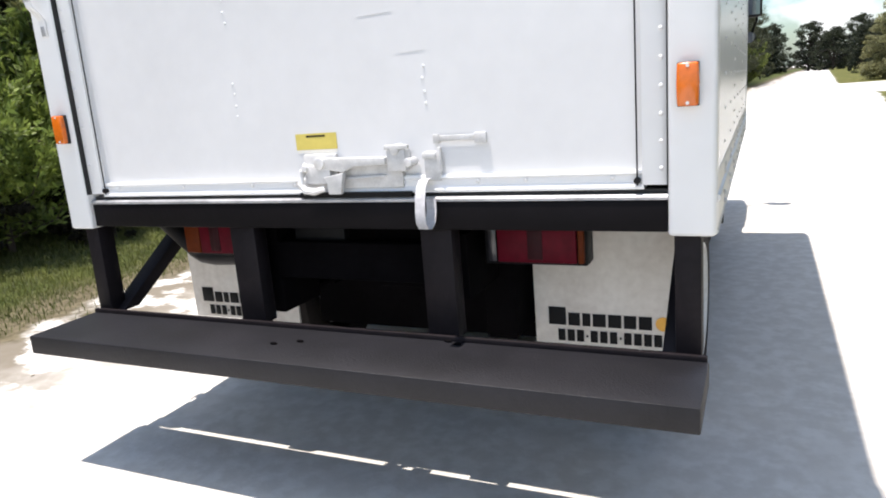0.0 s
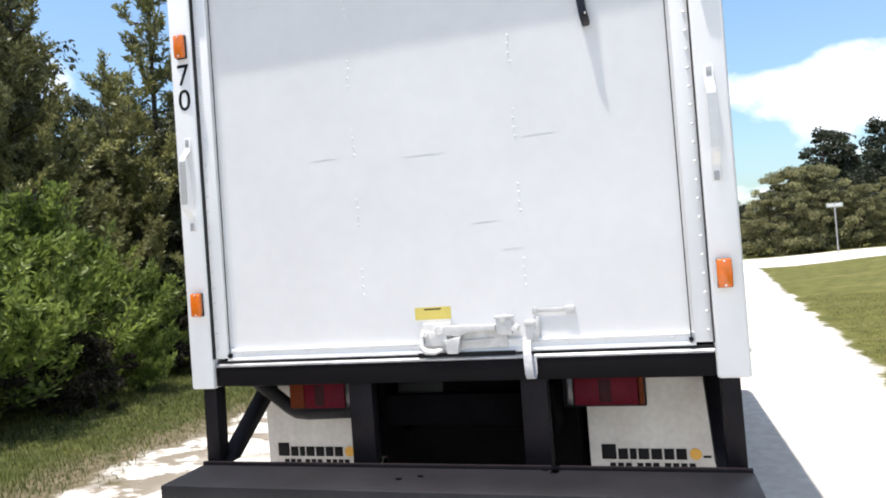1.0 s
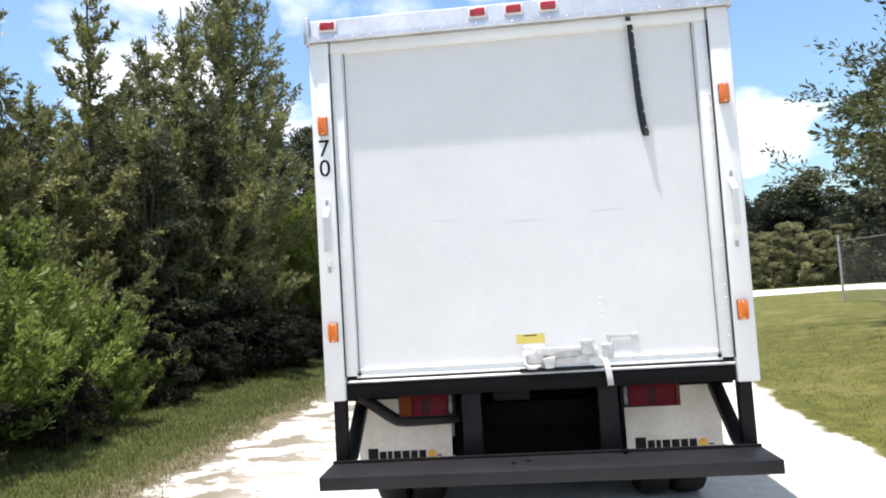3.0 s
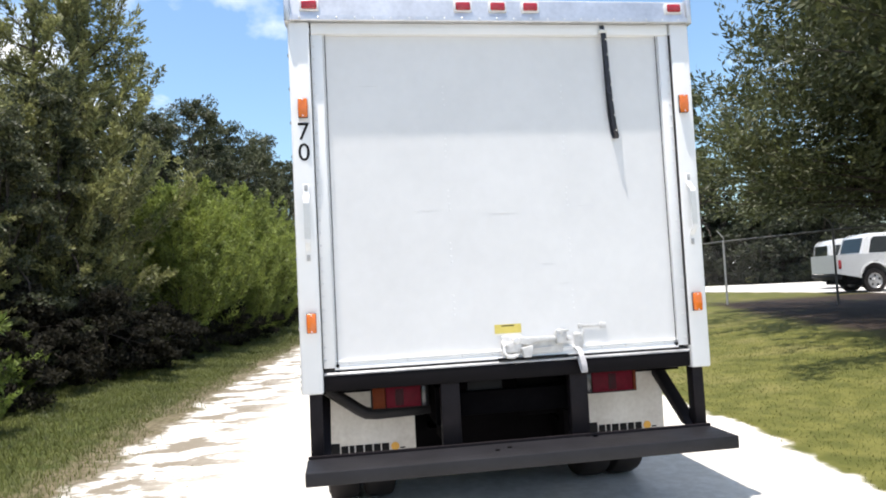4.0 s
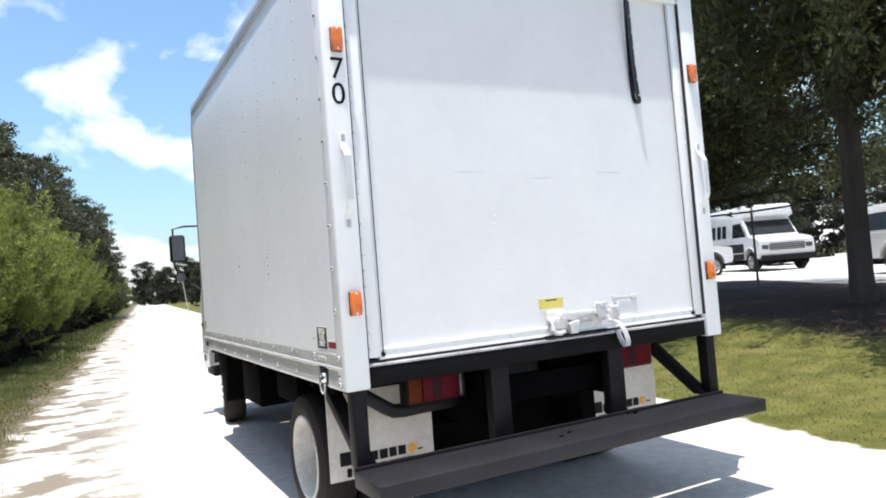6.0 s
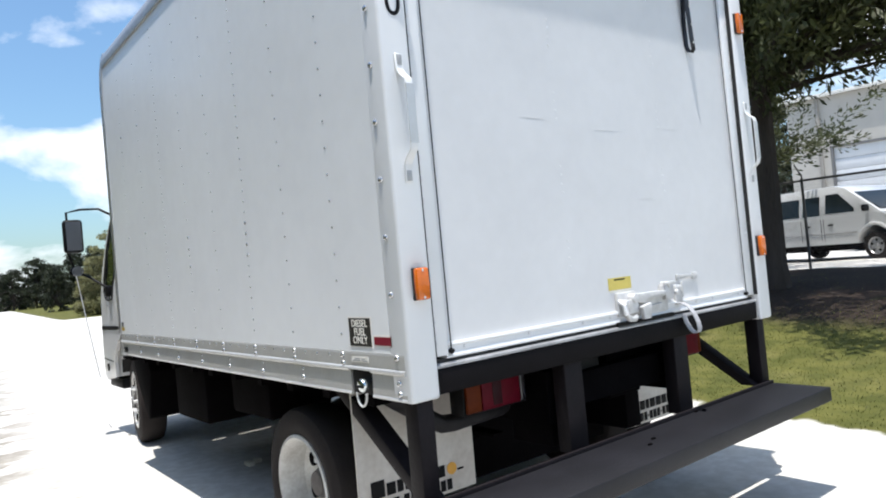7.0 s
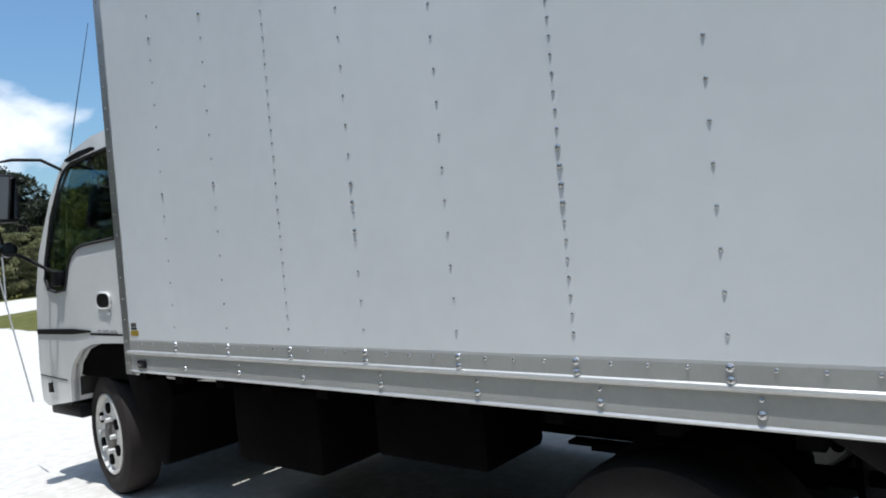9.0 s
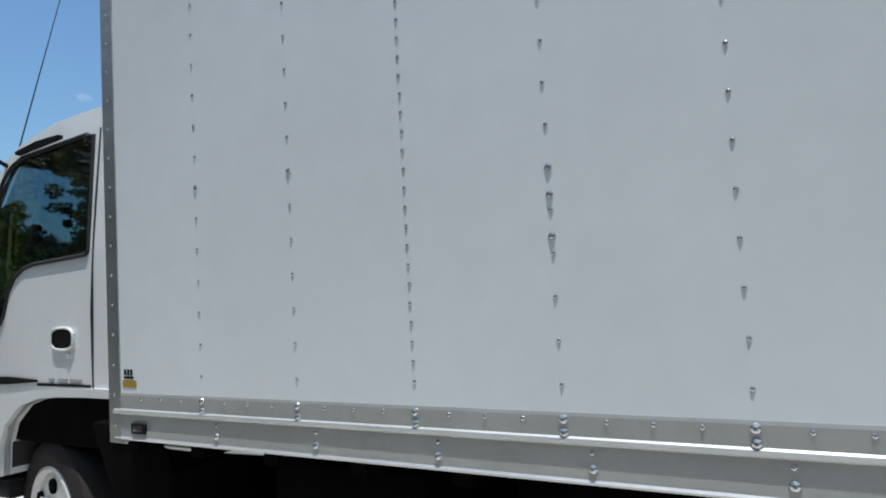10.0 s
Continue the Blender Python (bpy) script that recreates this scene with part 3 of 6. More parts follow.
bm = bmesh.new()
ribbon(bm, [(0.384, 0.006, 1.016), (0.384, -0.022, 1.014), (0.388, -0.050, 0.998), (0.392, -0.072, 0.966), (0.396, -0.086, 0.926), (0.398, -0.090, 0.894), (0.401, -0.080, 0.876), (0.404, -0.060, 0.872), (0.405, -0.038, 0.888), (0.403, -0.020, 0.922), (0.400, -0.012, 0.956)], 0.033, 0.004)
part("pull_strap", bm, STRAPM, truck, "grey webbing pull strap hanging over the sill")
bm = bmesh.new()
ribbon(bm, [(0.660, -0.020, 2.955), (0.662, -0.030, 2.90), (0.668, -0.020, 2.80), (0.678, -0.004, 2.60), (0.690, 0.010, 2.42), (0.704, 0.018, 2.30), (0.712, 0.010, 2.268), (0.716, 0.0, 2.262), (0.718, -0.012, 2.275), (0.706, -0.014, 2.33), (0.690, -0.016, 2.50), (0.676, -0.026, 2.72), (0.666, -0.034, 2.90)], 0.027, 0.004, Vector((0.97, -0.22, 0)).normalized())
part("hanging_strap", bm, STRAPB, truck, "black webbing strap loop hanging from the header")
for k in range(7):
    f = k / 6
    boxpart("strap_stitch", (0.672 + 0.040 * f, 0.678 + 0.040 * f, -0.040 + 0.020 * f, -0.034 + 0.020 * f, 2.86 - 0.555 * f, 2.868 - 0.555 * f), DECALW, truck, "", 0)
boxpart("strap_clip", (0.636, 0.688, -0.036, -0.010, 2.905, 2.925), DECALW, truck, "", 0.002)

# fleet number on the left post
for ch, z in (("7", 2.326), ("0", 2.207)):
    words("fleet_number", ch, 0.142, pose(-1.155, PF - 0.001, z, 90, 0, 0), INK, truck, 0.0004)

# ---- step bumper with its frame ----
bm = bmesh.new()
box(bm, -1.205, 1.205, -0.300, 0.002, 0.418, 0.490)
soften(bm, 0.006)
stepb = part("step_bumper", bm, STEPM, truck, "worn black steel step bumper with grit on its tread")
boxpart("step_lip", (-1.20, 1.20, -0.006, 0.010, 0.486, 0.506), BLACK, stepb, "", 0.002)
for x0 in (-0.437, 0.337):
    boxpart("bumper_post", (x0, x0 + 0.110, 0.016, 0.085, 0.490, 0.862), BLACK, stepb, "black square steel post", 0.005)
for s in (-1, 1):
    a, b = sorted((s * 1.075, s * 1.165))
    bm = bmesh.new()
    prism(bm, [(s * 1.185, 0.492), (s * 1.115, 0.492), (s * 1.112, 0.862), (s * 1.182, 0.862)], "y", 0.010, 0.085)
    bmesh.ops.recalc_face_normals(bm, faces=bm.faces[:])
    soften(bm, 0.004)
    part("corner_post", bm, BLACK, stepb, "black steel corner post")
    bm = bmesh.new()
    prism(bm, [(0.030, 0.490), (0.115, 0.490), (0.675, 0.858), (0.560, 0.858)], "x", *sorted((s * 1.075, s * 1.150)))
    soften(bm, 0.004)
    part("diagonal_brace", bm, BLACK, stepb, "black steel diagonal brace")
for x, y in ((-0.08, -0.12), (-0.16, -0.16), (0.46, -0.03), (0.42, -0.012)):
    bm = bmesh.new()
    bmesh.ops.create_icosphere(bm, subdivisions=1, radius=0.011, matrix=Matrix.Translation((x, y, 0.493)) @ Matrix.Diagonal((1.5, 0.8, 0.5, 1)))
    part("dirt_clod", bm, UNDER, stepb)

# ---- tail lamps, flaps, exhaust, chassis ----
for s in (-1, 1):
    def sx(a, b, s=s):
        return sorted((s * a, s * b))
    lamp = boxpart("tail_lamp", (*sx(0.486, 0.832), 0.195, 0.280, 0.700, 0.840), PLASTIC, truck, "three-colour tail lamp in a black housing", 0.006)
    boxpart("clear_lens", (*sx(0.502, 0.532), 0.180, 0.196, 0.710, 0.832), CLEAR, lamp, "clear reversing lens", 0.006)
    boxpart("red_lens", (*sx(0.535, 0.745 if s < 0 else 0.800), 0.178, 0.196, 0.710, 0.832), TAILRED, lamp, "red tail lens", 0.006)
    boxpart("reflex_lens", (*sx(0.640, 0.690), 0.1755, 0.1785, 0.722, 0.820), REFLEX, lamp, "dark red reflex panel in the lens", 0.001)
    boxpart("amber_lens", (*sx(0.748 if s < 0 else 0.803, 0.824), 0.179, 0.196, 0.710, 0.832), TAILAMBER, lamp, "amber turn lens", 0.006)
    bm = bmesh.new()
    a, b = (0.553, 1.142) if s > 0 else (-1.152, -0.548)
    prism(bm, [(a, 0.312), (b, 0.312), (b, 0.86), (a, 0.86)], "y", 0.500, 0.508)
    bmesh.ops.bisect_plane(bm, geom=bm.verts[:] + bm.edges[:] + bm.faces[:], plane_co=(0, 0, 0.55), plane_no=(0, 0, 1))
    for v in bm.verts:
        v.co.y += 0.02 * (0.86 - v.co.z) ** 2
    flap = part("mud_flap", bm, FLAP, truck, "off-white mud flap with dark lettering blocks")
    # the printed trade mark: plain blocks, an orange disc and a row of bars
    x = 0.606 if s > 0 else -1.096
    for w, h in ((0.066, 0.070), (0.044, 0.050), (0.030, 0.050), (0.048, 0.050), (0.048, 0.050), (0.044, 0.050), (0.046, 0.050)):
        bm = bmesh.new()
        box(bm, x, x + w, 0.5005, 0.5035, 0.388, 0.388 + h)
        soften(bm, 0.012 if w < 0.06 else 0.003, 2)
        part("lettering_block", bm, INK, flap)
        x += w + 0.0085
    bm = bmesh.new()
    cyl(bm, (x + 0.030, 0.5000, 0.414), (x + 0.030, 0.5035, 0.414), 0.026, seg=20)
    part("orange_disc", bm, ORANGE, flap, "orange emblem disc")
    boxpart("small_bar", (x + 0.062, x + 0.095, 0.5010, 0.5045, 0.398, 0.406), INK, flap, "", 0)
    x = 0.640 if s > 0 else -1.062
    for w in (0.034, 0.034, 0.034, 0.014, 0.034, 0.034, 0.034, 0.014, 0.034, 0.034, 0.034, 0.034):
        zc = 0.349
        h = 0.046 if w > 0.02 else 0.008
        boxpart("number_bar", (x, x + w - 0.007, 0.5010, 0.5045, zc - h / 2, zc + h / 2), INK, flap, "", 0.003 if w > 0.02 else 0)
        x += w + 0.0015

bm = bmesh.new()
tube(bm, [(-1.13, 0.34, 0.855), (-1.08, 0.33, 0.815), (-0.90, 0.31, 0.690), (-0.86, 0.31, 0.668), (-0.80, 0.31, 0.662), (-0.52, 0.33, 0.666), (-0.40, 0.4, 0.67)], 0.036, 12)
part("exhaust_pipe", bm, material("sooty_steel_pipe", (0.022, 0.019, 0.020), rough=0.6, metal=0.3, vary=0.3, scale=12), truck, "dark bent pipe below the tail lamp")
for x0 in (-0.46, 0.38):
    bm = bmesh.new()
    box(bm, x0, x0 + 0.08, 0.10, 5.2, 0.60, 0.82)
    part("chassis_rail", bm, UNDER, truck, "chassis rail, near black for the shade under the truck")
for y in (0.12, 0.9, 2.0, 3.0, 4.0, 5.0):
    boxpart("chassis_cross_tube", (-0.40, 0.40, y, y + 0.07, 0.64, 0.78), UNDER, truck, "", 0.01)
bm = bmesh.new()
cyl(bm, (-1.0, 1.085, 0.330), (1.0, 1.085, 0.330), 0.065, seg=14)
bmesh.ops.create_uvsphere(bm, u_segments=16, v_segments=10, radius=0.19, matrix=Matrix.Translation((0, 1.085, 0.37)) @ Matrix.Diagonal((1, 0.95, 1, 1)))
part("rear_axle", bm, UNDER, truck, "rear axle, near black for the shade under the truck")
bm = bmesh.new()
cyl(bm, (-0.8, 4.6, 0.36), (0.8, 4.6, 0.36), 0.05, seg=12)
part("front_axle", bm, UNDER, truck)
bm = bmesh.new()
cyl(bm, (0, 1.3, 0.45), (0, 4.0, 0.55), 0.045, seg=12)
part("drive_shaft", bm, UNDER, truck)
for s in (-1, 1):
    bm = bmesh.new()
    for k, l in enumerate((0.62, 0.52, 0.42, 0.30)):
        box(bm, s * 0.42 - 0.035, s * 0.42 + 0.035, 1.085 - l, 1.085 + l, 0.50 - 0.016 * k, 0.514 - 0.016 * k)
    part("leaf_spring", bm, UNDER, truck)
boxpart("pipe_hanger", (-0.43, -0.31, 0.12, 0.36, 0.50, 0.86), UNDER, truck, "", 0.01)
# added dark block that fills the bright gap between post and flap
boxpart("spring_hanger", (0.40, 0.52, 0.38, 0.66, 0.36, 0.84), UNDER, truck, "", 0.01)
# drawn long and low so that it also blocks light from the right
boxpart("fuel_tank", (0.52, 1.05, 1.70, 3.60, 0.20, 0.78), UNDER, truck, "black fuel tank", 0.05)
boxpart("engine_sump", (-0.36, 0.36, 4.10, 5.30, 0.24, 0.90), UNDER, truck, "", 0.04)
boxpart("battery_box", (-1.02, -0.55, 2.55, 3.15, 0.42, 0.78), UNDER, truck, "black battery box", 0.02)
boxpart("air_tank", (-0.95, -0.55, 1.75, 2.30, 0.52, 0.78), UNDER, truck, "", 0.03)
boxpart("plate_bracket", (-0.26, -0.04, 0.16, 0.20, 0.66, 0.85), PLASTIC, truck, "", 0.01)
# two added plates that close the view below the box with black shade
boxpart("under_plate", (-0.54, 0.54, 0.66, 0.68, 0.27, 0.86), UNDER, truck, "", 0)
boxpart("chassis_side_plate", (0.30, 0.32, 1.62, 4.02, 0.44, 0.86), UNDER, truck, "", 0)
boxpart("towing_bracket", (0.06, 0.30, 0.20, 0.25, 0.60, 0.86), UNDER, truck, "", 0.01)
# black splash guard behind the front wheel, with a sloped top
bm = bmesh.new()
prism(bm, [(3.70, 0.34), (3.76, 0.32), (3.98, 0.60), (4.10, 0.86), (3.70, 0.86), (3.60, 0.70)], "x", -1.06, -0.62)
soften(bm, 0.01)
part("splash_guard", bm, UNDER, truck, "black plastic splash guard")
bm = bmesh.new()
prism(bm, [(3.62, 0.16), (3.66, 0.14), (3.98, 0.60), (4.10, 0.86), (3.70, 0.86), (3.60, 0.70)], "x", 0.62, 1.08)
soften(bm, 0.01)
part("splash_guard", bm, PLASTIC, truck)
bm = bmesh.new()
tube(bm, [(-1.06, 3.95, 0.80), (-1.04, 3.55, 0.790), (-0.98, 3.2, 0.785)], 0.010, 8)
part("pipe", bm, ALUP, truck, "light metal pipe below the box")


HUBM = material("dusty_grey_hub", (0.11, 0.10, 0.095), rough=0.6, vary=0.3, scale=20)


def wheel(x, y, z, r, sign, rear=False, steer=0.0):
    """A disc wheel: tyre, rim dish with hand holes, hub. sign: the side it faces."""
    w = 0.215
    tyre_bm = bmesh.new()
    prof = [(-w / 2 * 0.86, r * 0.64), (-w / 2, r * 0.74), (-w / 2 * 1.02, r * 0.86), (-w / 2 * 0.86, r * 0.965), (-w / 2 * 0.6, r), (0, r * 1.004), (w / 2 * 0.6, r), (w / 2 * 0.86, r * 0.965), (w / 2 * 1.02, r * 0.86), (w / 2, r * 0.74), (w / 2 * 0.86, r * 0.64)]
    lathe(tyre_bm, prof, (x, y, z), 44)
    tyre = part("wheel", tyre_bm, RUBBER, truck, "black tyre on a white steel wheel")
    r *= 1.07
    bm = bmesh.new()
    o = sign * w / 2
    dish = -0.100 if rear else 0.030
    prof = [(o * 0.70, r * 0.615), (o * 0.96, r * 0.625), (o * 1.0, r * 0.59), (o * 0.84, r * 0.560), (o * 0.55 + sign * dish * 0.8, r * 0.545), (o * 0.55 + sign * dish, r * 0.50), (o * 0.58 + sign * dish, r * 0.30), (o * 0.50 + sign * dish, r * 0.24)]
    lathe(bm, prof, (x, y, z), 40)
    part("rim", bm, RIM, tyre, "white painted steel rim")
    bm = bmesh.new()
    hub_out = o * 1.05 if not rear else o * 0.30
    prof = [(o * 0.3 + sign * dish, r * 0.26), (o * 0.62 + sign * dish, r * 0.22), (hub_out * 0.9, r * 0.14), (hub_out, r * 0.09), (hub_out, 0.001)]
    lathe(bm, prof, (x, y, z), 24)
    part("hub", bm, HUBM, tyre, "grey dusty wheel hub")
    for k in range(6):
        a = k * math.tau / 6 + 0.55
        bm = bmesh.new()
        c = Vector((x + o * 0.56 + sign * dish, y + r * 0.40 * math.cos(a), z + r * 0.40 * math.sin(a)))
        cyl(bm, c - Vector((sign * 0.01, 0, 0)), c + Vector((sign * 0.012, 0, 0)), r * 0.086, seg=18)
        part("hand_hole", bm, UNDER, tyre)
        a += 0.5
        bm = bmesh.new()
        c = Vector((x + o * 0.58 + sign * dish, y + r * 0.275 * math.cos(a), z + r * 0.275 * math.sin(a)))
        cyl(bm, c, c + Vector((sign * 0.035, 0, 0)), 0.014, seg=6)
        part("wheel_nut", bm, STEEL, tyre)
    hub_at = Matrix.Translation((x, y, z))
    tyre.matrix_basis = hub_at @ Matrix.Rotation(radians(steer), 4, "Z") @ hub_at.inverted()


for s in (-1, 1):
    wheel(s * 1.01, 1.085, 0.330, 0.368, s, True)
    wheel(s * 0.77, 1.085, 0.330, 0.368, s, True)
    wheel(s * 0.83, 4.60, 0.368, 0.368, s, False, -9.0)

# fuel filler in the gap of the rail
boxpart("filler_recess", (-1.212, -1.10, 0.215, 0.361, 0.856, 0.955), PLASTIC, truck, "", 0.002)
bm = bmesh.new()
cyl(bm, (-1.205, 0.276, 0.893), (-1.236, 0.276, 0.889), 0.028, 0.024, seg=24)
soften(bm, 0.006)
cap = part("fuel_cap", bm, CHROME, truck, "shiny metal fuel cap with a looped tether")
boxpart("cap_grip", (-1.244, -1.234, 0.255, 0.297, 0.884, 0.893), PLASTIC, cap, "", 0.003)
bm = bmesh.new()
loop = [(-1.235, 0.272 + 0.034 * math.cos(a), 0.866 + 0.049 * math.sin(a)) for a in [math.pi * (1 + k / 10) for k in range(11)]]
tube(bm, loop, 0.0045, 6)
part("tether", bm, STEEL, cap)

# stickers on the left side
stk = boxpart("fuel_sticker", (-1.2215, -1.2203, 0.191, 0.348, 1.029, 1.141), DECALW, truck, "black sticker with a white border and white words", 0)
boxpart("sticker_field", (-1.2225, -1.2214, 0.196, 0.343, 1.034, 1.136), DECALB, stk, "", 0)
for text, z in (("DIESEL", 1.116), ("FUEL", 1.085), ("ONLY", 1.055)):
    words("lettering", text, 0.037, Matrix.Translation((-1.2228, 0.2695, z)) @ pose(0, 0, 0, 90, 0, -90), DECALW, stk, 0.0006)
refl = boxpart("reflector", (-1.2215, -1.2203, 0.068, 0.182, 1.035, 1.076), DECALW, truck, "dark red reflector on a white backing", 0)
boxpart("red_field", (-1.2228, -1.2214, 0.074, 0.176, 1.041, 1.070), REDR, refl, "", 0)
lab = boxpart("maker_label", (-1.2245, -1.2228, 0.224, 0.340, 0.975, 0.994), DECALW, truck, "small white printed label", 0)
for a, b, z in ((0.245, 0.270, 0.988), (0.278, 0.318, 0.988), (0.232, 0.272, 0.981), (0.280, 0.330, 0.981)):
    boxpart("print_bar", (-1.2250, -1.2244, a, b, z - 0.0018, z + 0.0018), material("grey_print", (0.35, 0.35, 0.35), rough=0.6), lab, "", 0)
boxpart("print_bars", (-1.2215, -1.2203, 3.595, 3.648, 1.062, 1.070), INK, truck, "", 0)
for k in range(3):
    boxpart("print_bar", (-1.2215, -1.2203, 3.600 + 0.017 * k, 3.612 + 0.017 * k, 1.074, 1.094), INK, truck, "", 0)
boxpart("maker_sticker", (-1.2215, -1.2203, 3.580, 3.655, 1.020 + 0.012, 1.056), YELLOWD, truck, "ochre printed sticker", 0)
mk = boxpart("rail_marker", (-1.230, -1.218, 3.530, 3.605, 0.876, 0.912), PLASTIC, truck, "dark recessed marker lamp in the rail", 0.004)
boxpart("marker_lens", (-1.2325, -1.229, 3.545, 3.590, 0.886, 0.904), CLEAR, mk, "", 0.002)

# ---- the cab ----
CX = 0.985
SIDE = [(4.06, 0.945), (4.30, 0.945), (4.48, 0.940), (4.62, 0.930), (4.78, 0.890), (4.90, 0.800), (4.945, 0.70), (4.955, 0.56), (5.36, 0.50), (5.44, 0.53), (5.455, 0.62), (5.455, 0.80), (5.440, 1.00), (5.40, 1.28), (5.34, 1.52), (5.18, 1.86), (5.02, 2.06), (4.90, 2.125), (4.62, 2.185), (4.30, 2.20), (4.10, 2.185), (4.06, 2.10), (4.06, 1.80), (4.06, 1.55), (4.06, 1.30)]
WIN = [(4.285, 1.56), (4.30, 1.545), (4.70, 1.530), (4.78, 1.515), (4.85, 1.475), (4.90, 1.41), (4.935, 1.30), (4.96, 1.265), (5.10, 1.255), (5.20, 1.275), (5.245, 1.34), (5.235, 1.45), (5.15, 1.74), (5.02, 1.97), (4.96, 2.025), (4.88, 2.055), (4.36, 2.085), (4.305, 2.075)]


def holed_sheet(b, x, outer, hole):
    """A flat sheet across x with one opening."""
    edges = []
    for pts in (outer, hole):
        vs = [b.verts.new((x, y, z)) for y, z in pts]
        edges += [b.edges.new((vs[i], vs[(i + 1) % len(vs)])) for i in range(len(vs))]
    bmesh.ops.triangle_fill(b, use_beauty=True, use_dissolve=False, edges=edges)


def cab_shell(half, outline, hole):
    """Both sides with their window openings, and the skin between them, open at the windscreen."""
    b = bmesh.new()
    for s in (-1, 1):
        holed_sheet(b, s * half, outline, hole)
    n = len(outline)
    for i in range(n):
        p, q = outline[i], outline[(i + 1) % n]
        if min(p[1], q[1]) > 1.2 and min(p[0], q[0]) > 5.0:
            continue
        b.faces.new([b.verts.new(c) for c in ((-half, *p), (-half, *q), (half, *q), (half, *p))])
    bmesh.ops.remove_doubles(b, verts=b.verts[:], dist=0.0005)
    bmesh.ops.recalc_face_normals(b, faces=b.faces[:])
    for v in b.verts:
        if v.co.z > 1.3:
            v.co.x *= 1 - 0.085 * ((v.co.z - 1.3) / 0.9) ** 1.3
    return b


cab = part("cab", cab_shell(CX, SIDE, WIN), CABM, truck, "white tilt cab with dark windows", smooth=True)
mid = Vector((4.76, 1.45))
INSIDE = [tuple(mid + (Vector(p) - mid) * 0.965) for p in SIDE]
part("cab_lining", cab_shell(CX - 0.035, INSIDE, WIN), TRIM, cab, "dark cab interior lining")
for s in (-1, 1):
    bm = bmesh.new()
    box(bm, s * 0.45 - 0.24, s * 0.45 + 0.24, 4.30, 4.42, 1.10, 1.62)
    box(bm, s * 0.45 - 0.12, s * 0.45 + 0.12, 4.31, 4.39, 1.64, 1.80)
    box(bm, s * 0.45 - 0.24, s * 0.45 + 0.24, 4.30, 4.78, 1.00, 1.14)
    soften(bm, 0.03)
    part("cab_seat", bm, TRIM, cab, "dark cab seat")
boxpart("dashboard", (-0.88, 0.88, 5.08, 5.36, 1.02, 1.24), TRIM, cab, "dark dashboard", 0.04)
bm = bmesh.new()
tube(bm, [Vector((-0.45, 4.98, 1.30)) + 0.20 * Vector((math.cos(a), 0.55 * math.sin(a), 0.83 * math.sin(a))) for a in [k * math.tau / 24 for k in range(25)]], 0.014, 8)
part("steering_wheel", bm, PLASTIC, cab)
CAB_BACK = -0.05  # the cab stands this much nearer the box
cab.location.y = CAB_BACK


def on_side(y, z, out=0.0):
    k = 1 - 0.085 * (max(z - 1.3, 0) / 0.9) ** 1.3
    return Vector((-(CX * k + out), y, z))


def side_patch(name, outline, mat, out, thick, label="", sign=-1, parent=None):
    b = bmesh.new()
    outer = [b.verts.new(on_side(y, z, out)) for y, z in outline]
    inner = [b.verts.new(on_side(y, z, out - thick)) for y, z in outline]
    n = len(outline)
    b.faces.new(outer)
    b.faces.new(inner[::-1])
    for i in range(n):
        b.faces.new((outer[i], inner[i], inner[(i + 1) % n], outer[(i + 1) % n]))
    bmesh.ops.triangulate(b, faces=[f for f in b.faces if len(f.verts) > 4])
    bmesh.ops.recalc_face_normals(b, faces=b.faces[:])
    if sign > 0:
        for v in b.verts:
            v.co.x *= -1
        bmesh.ops.reverse_faces(b, faces=b.faces[:])
    return part(name, b, mat, parent or cab, label, smooth=False)


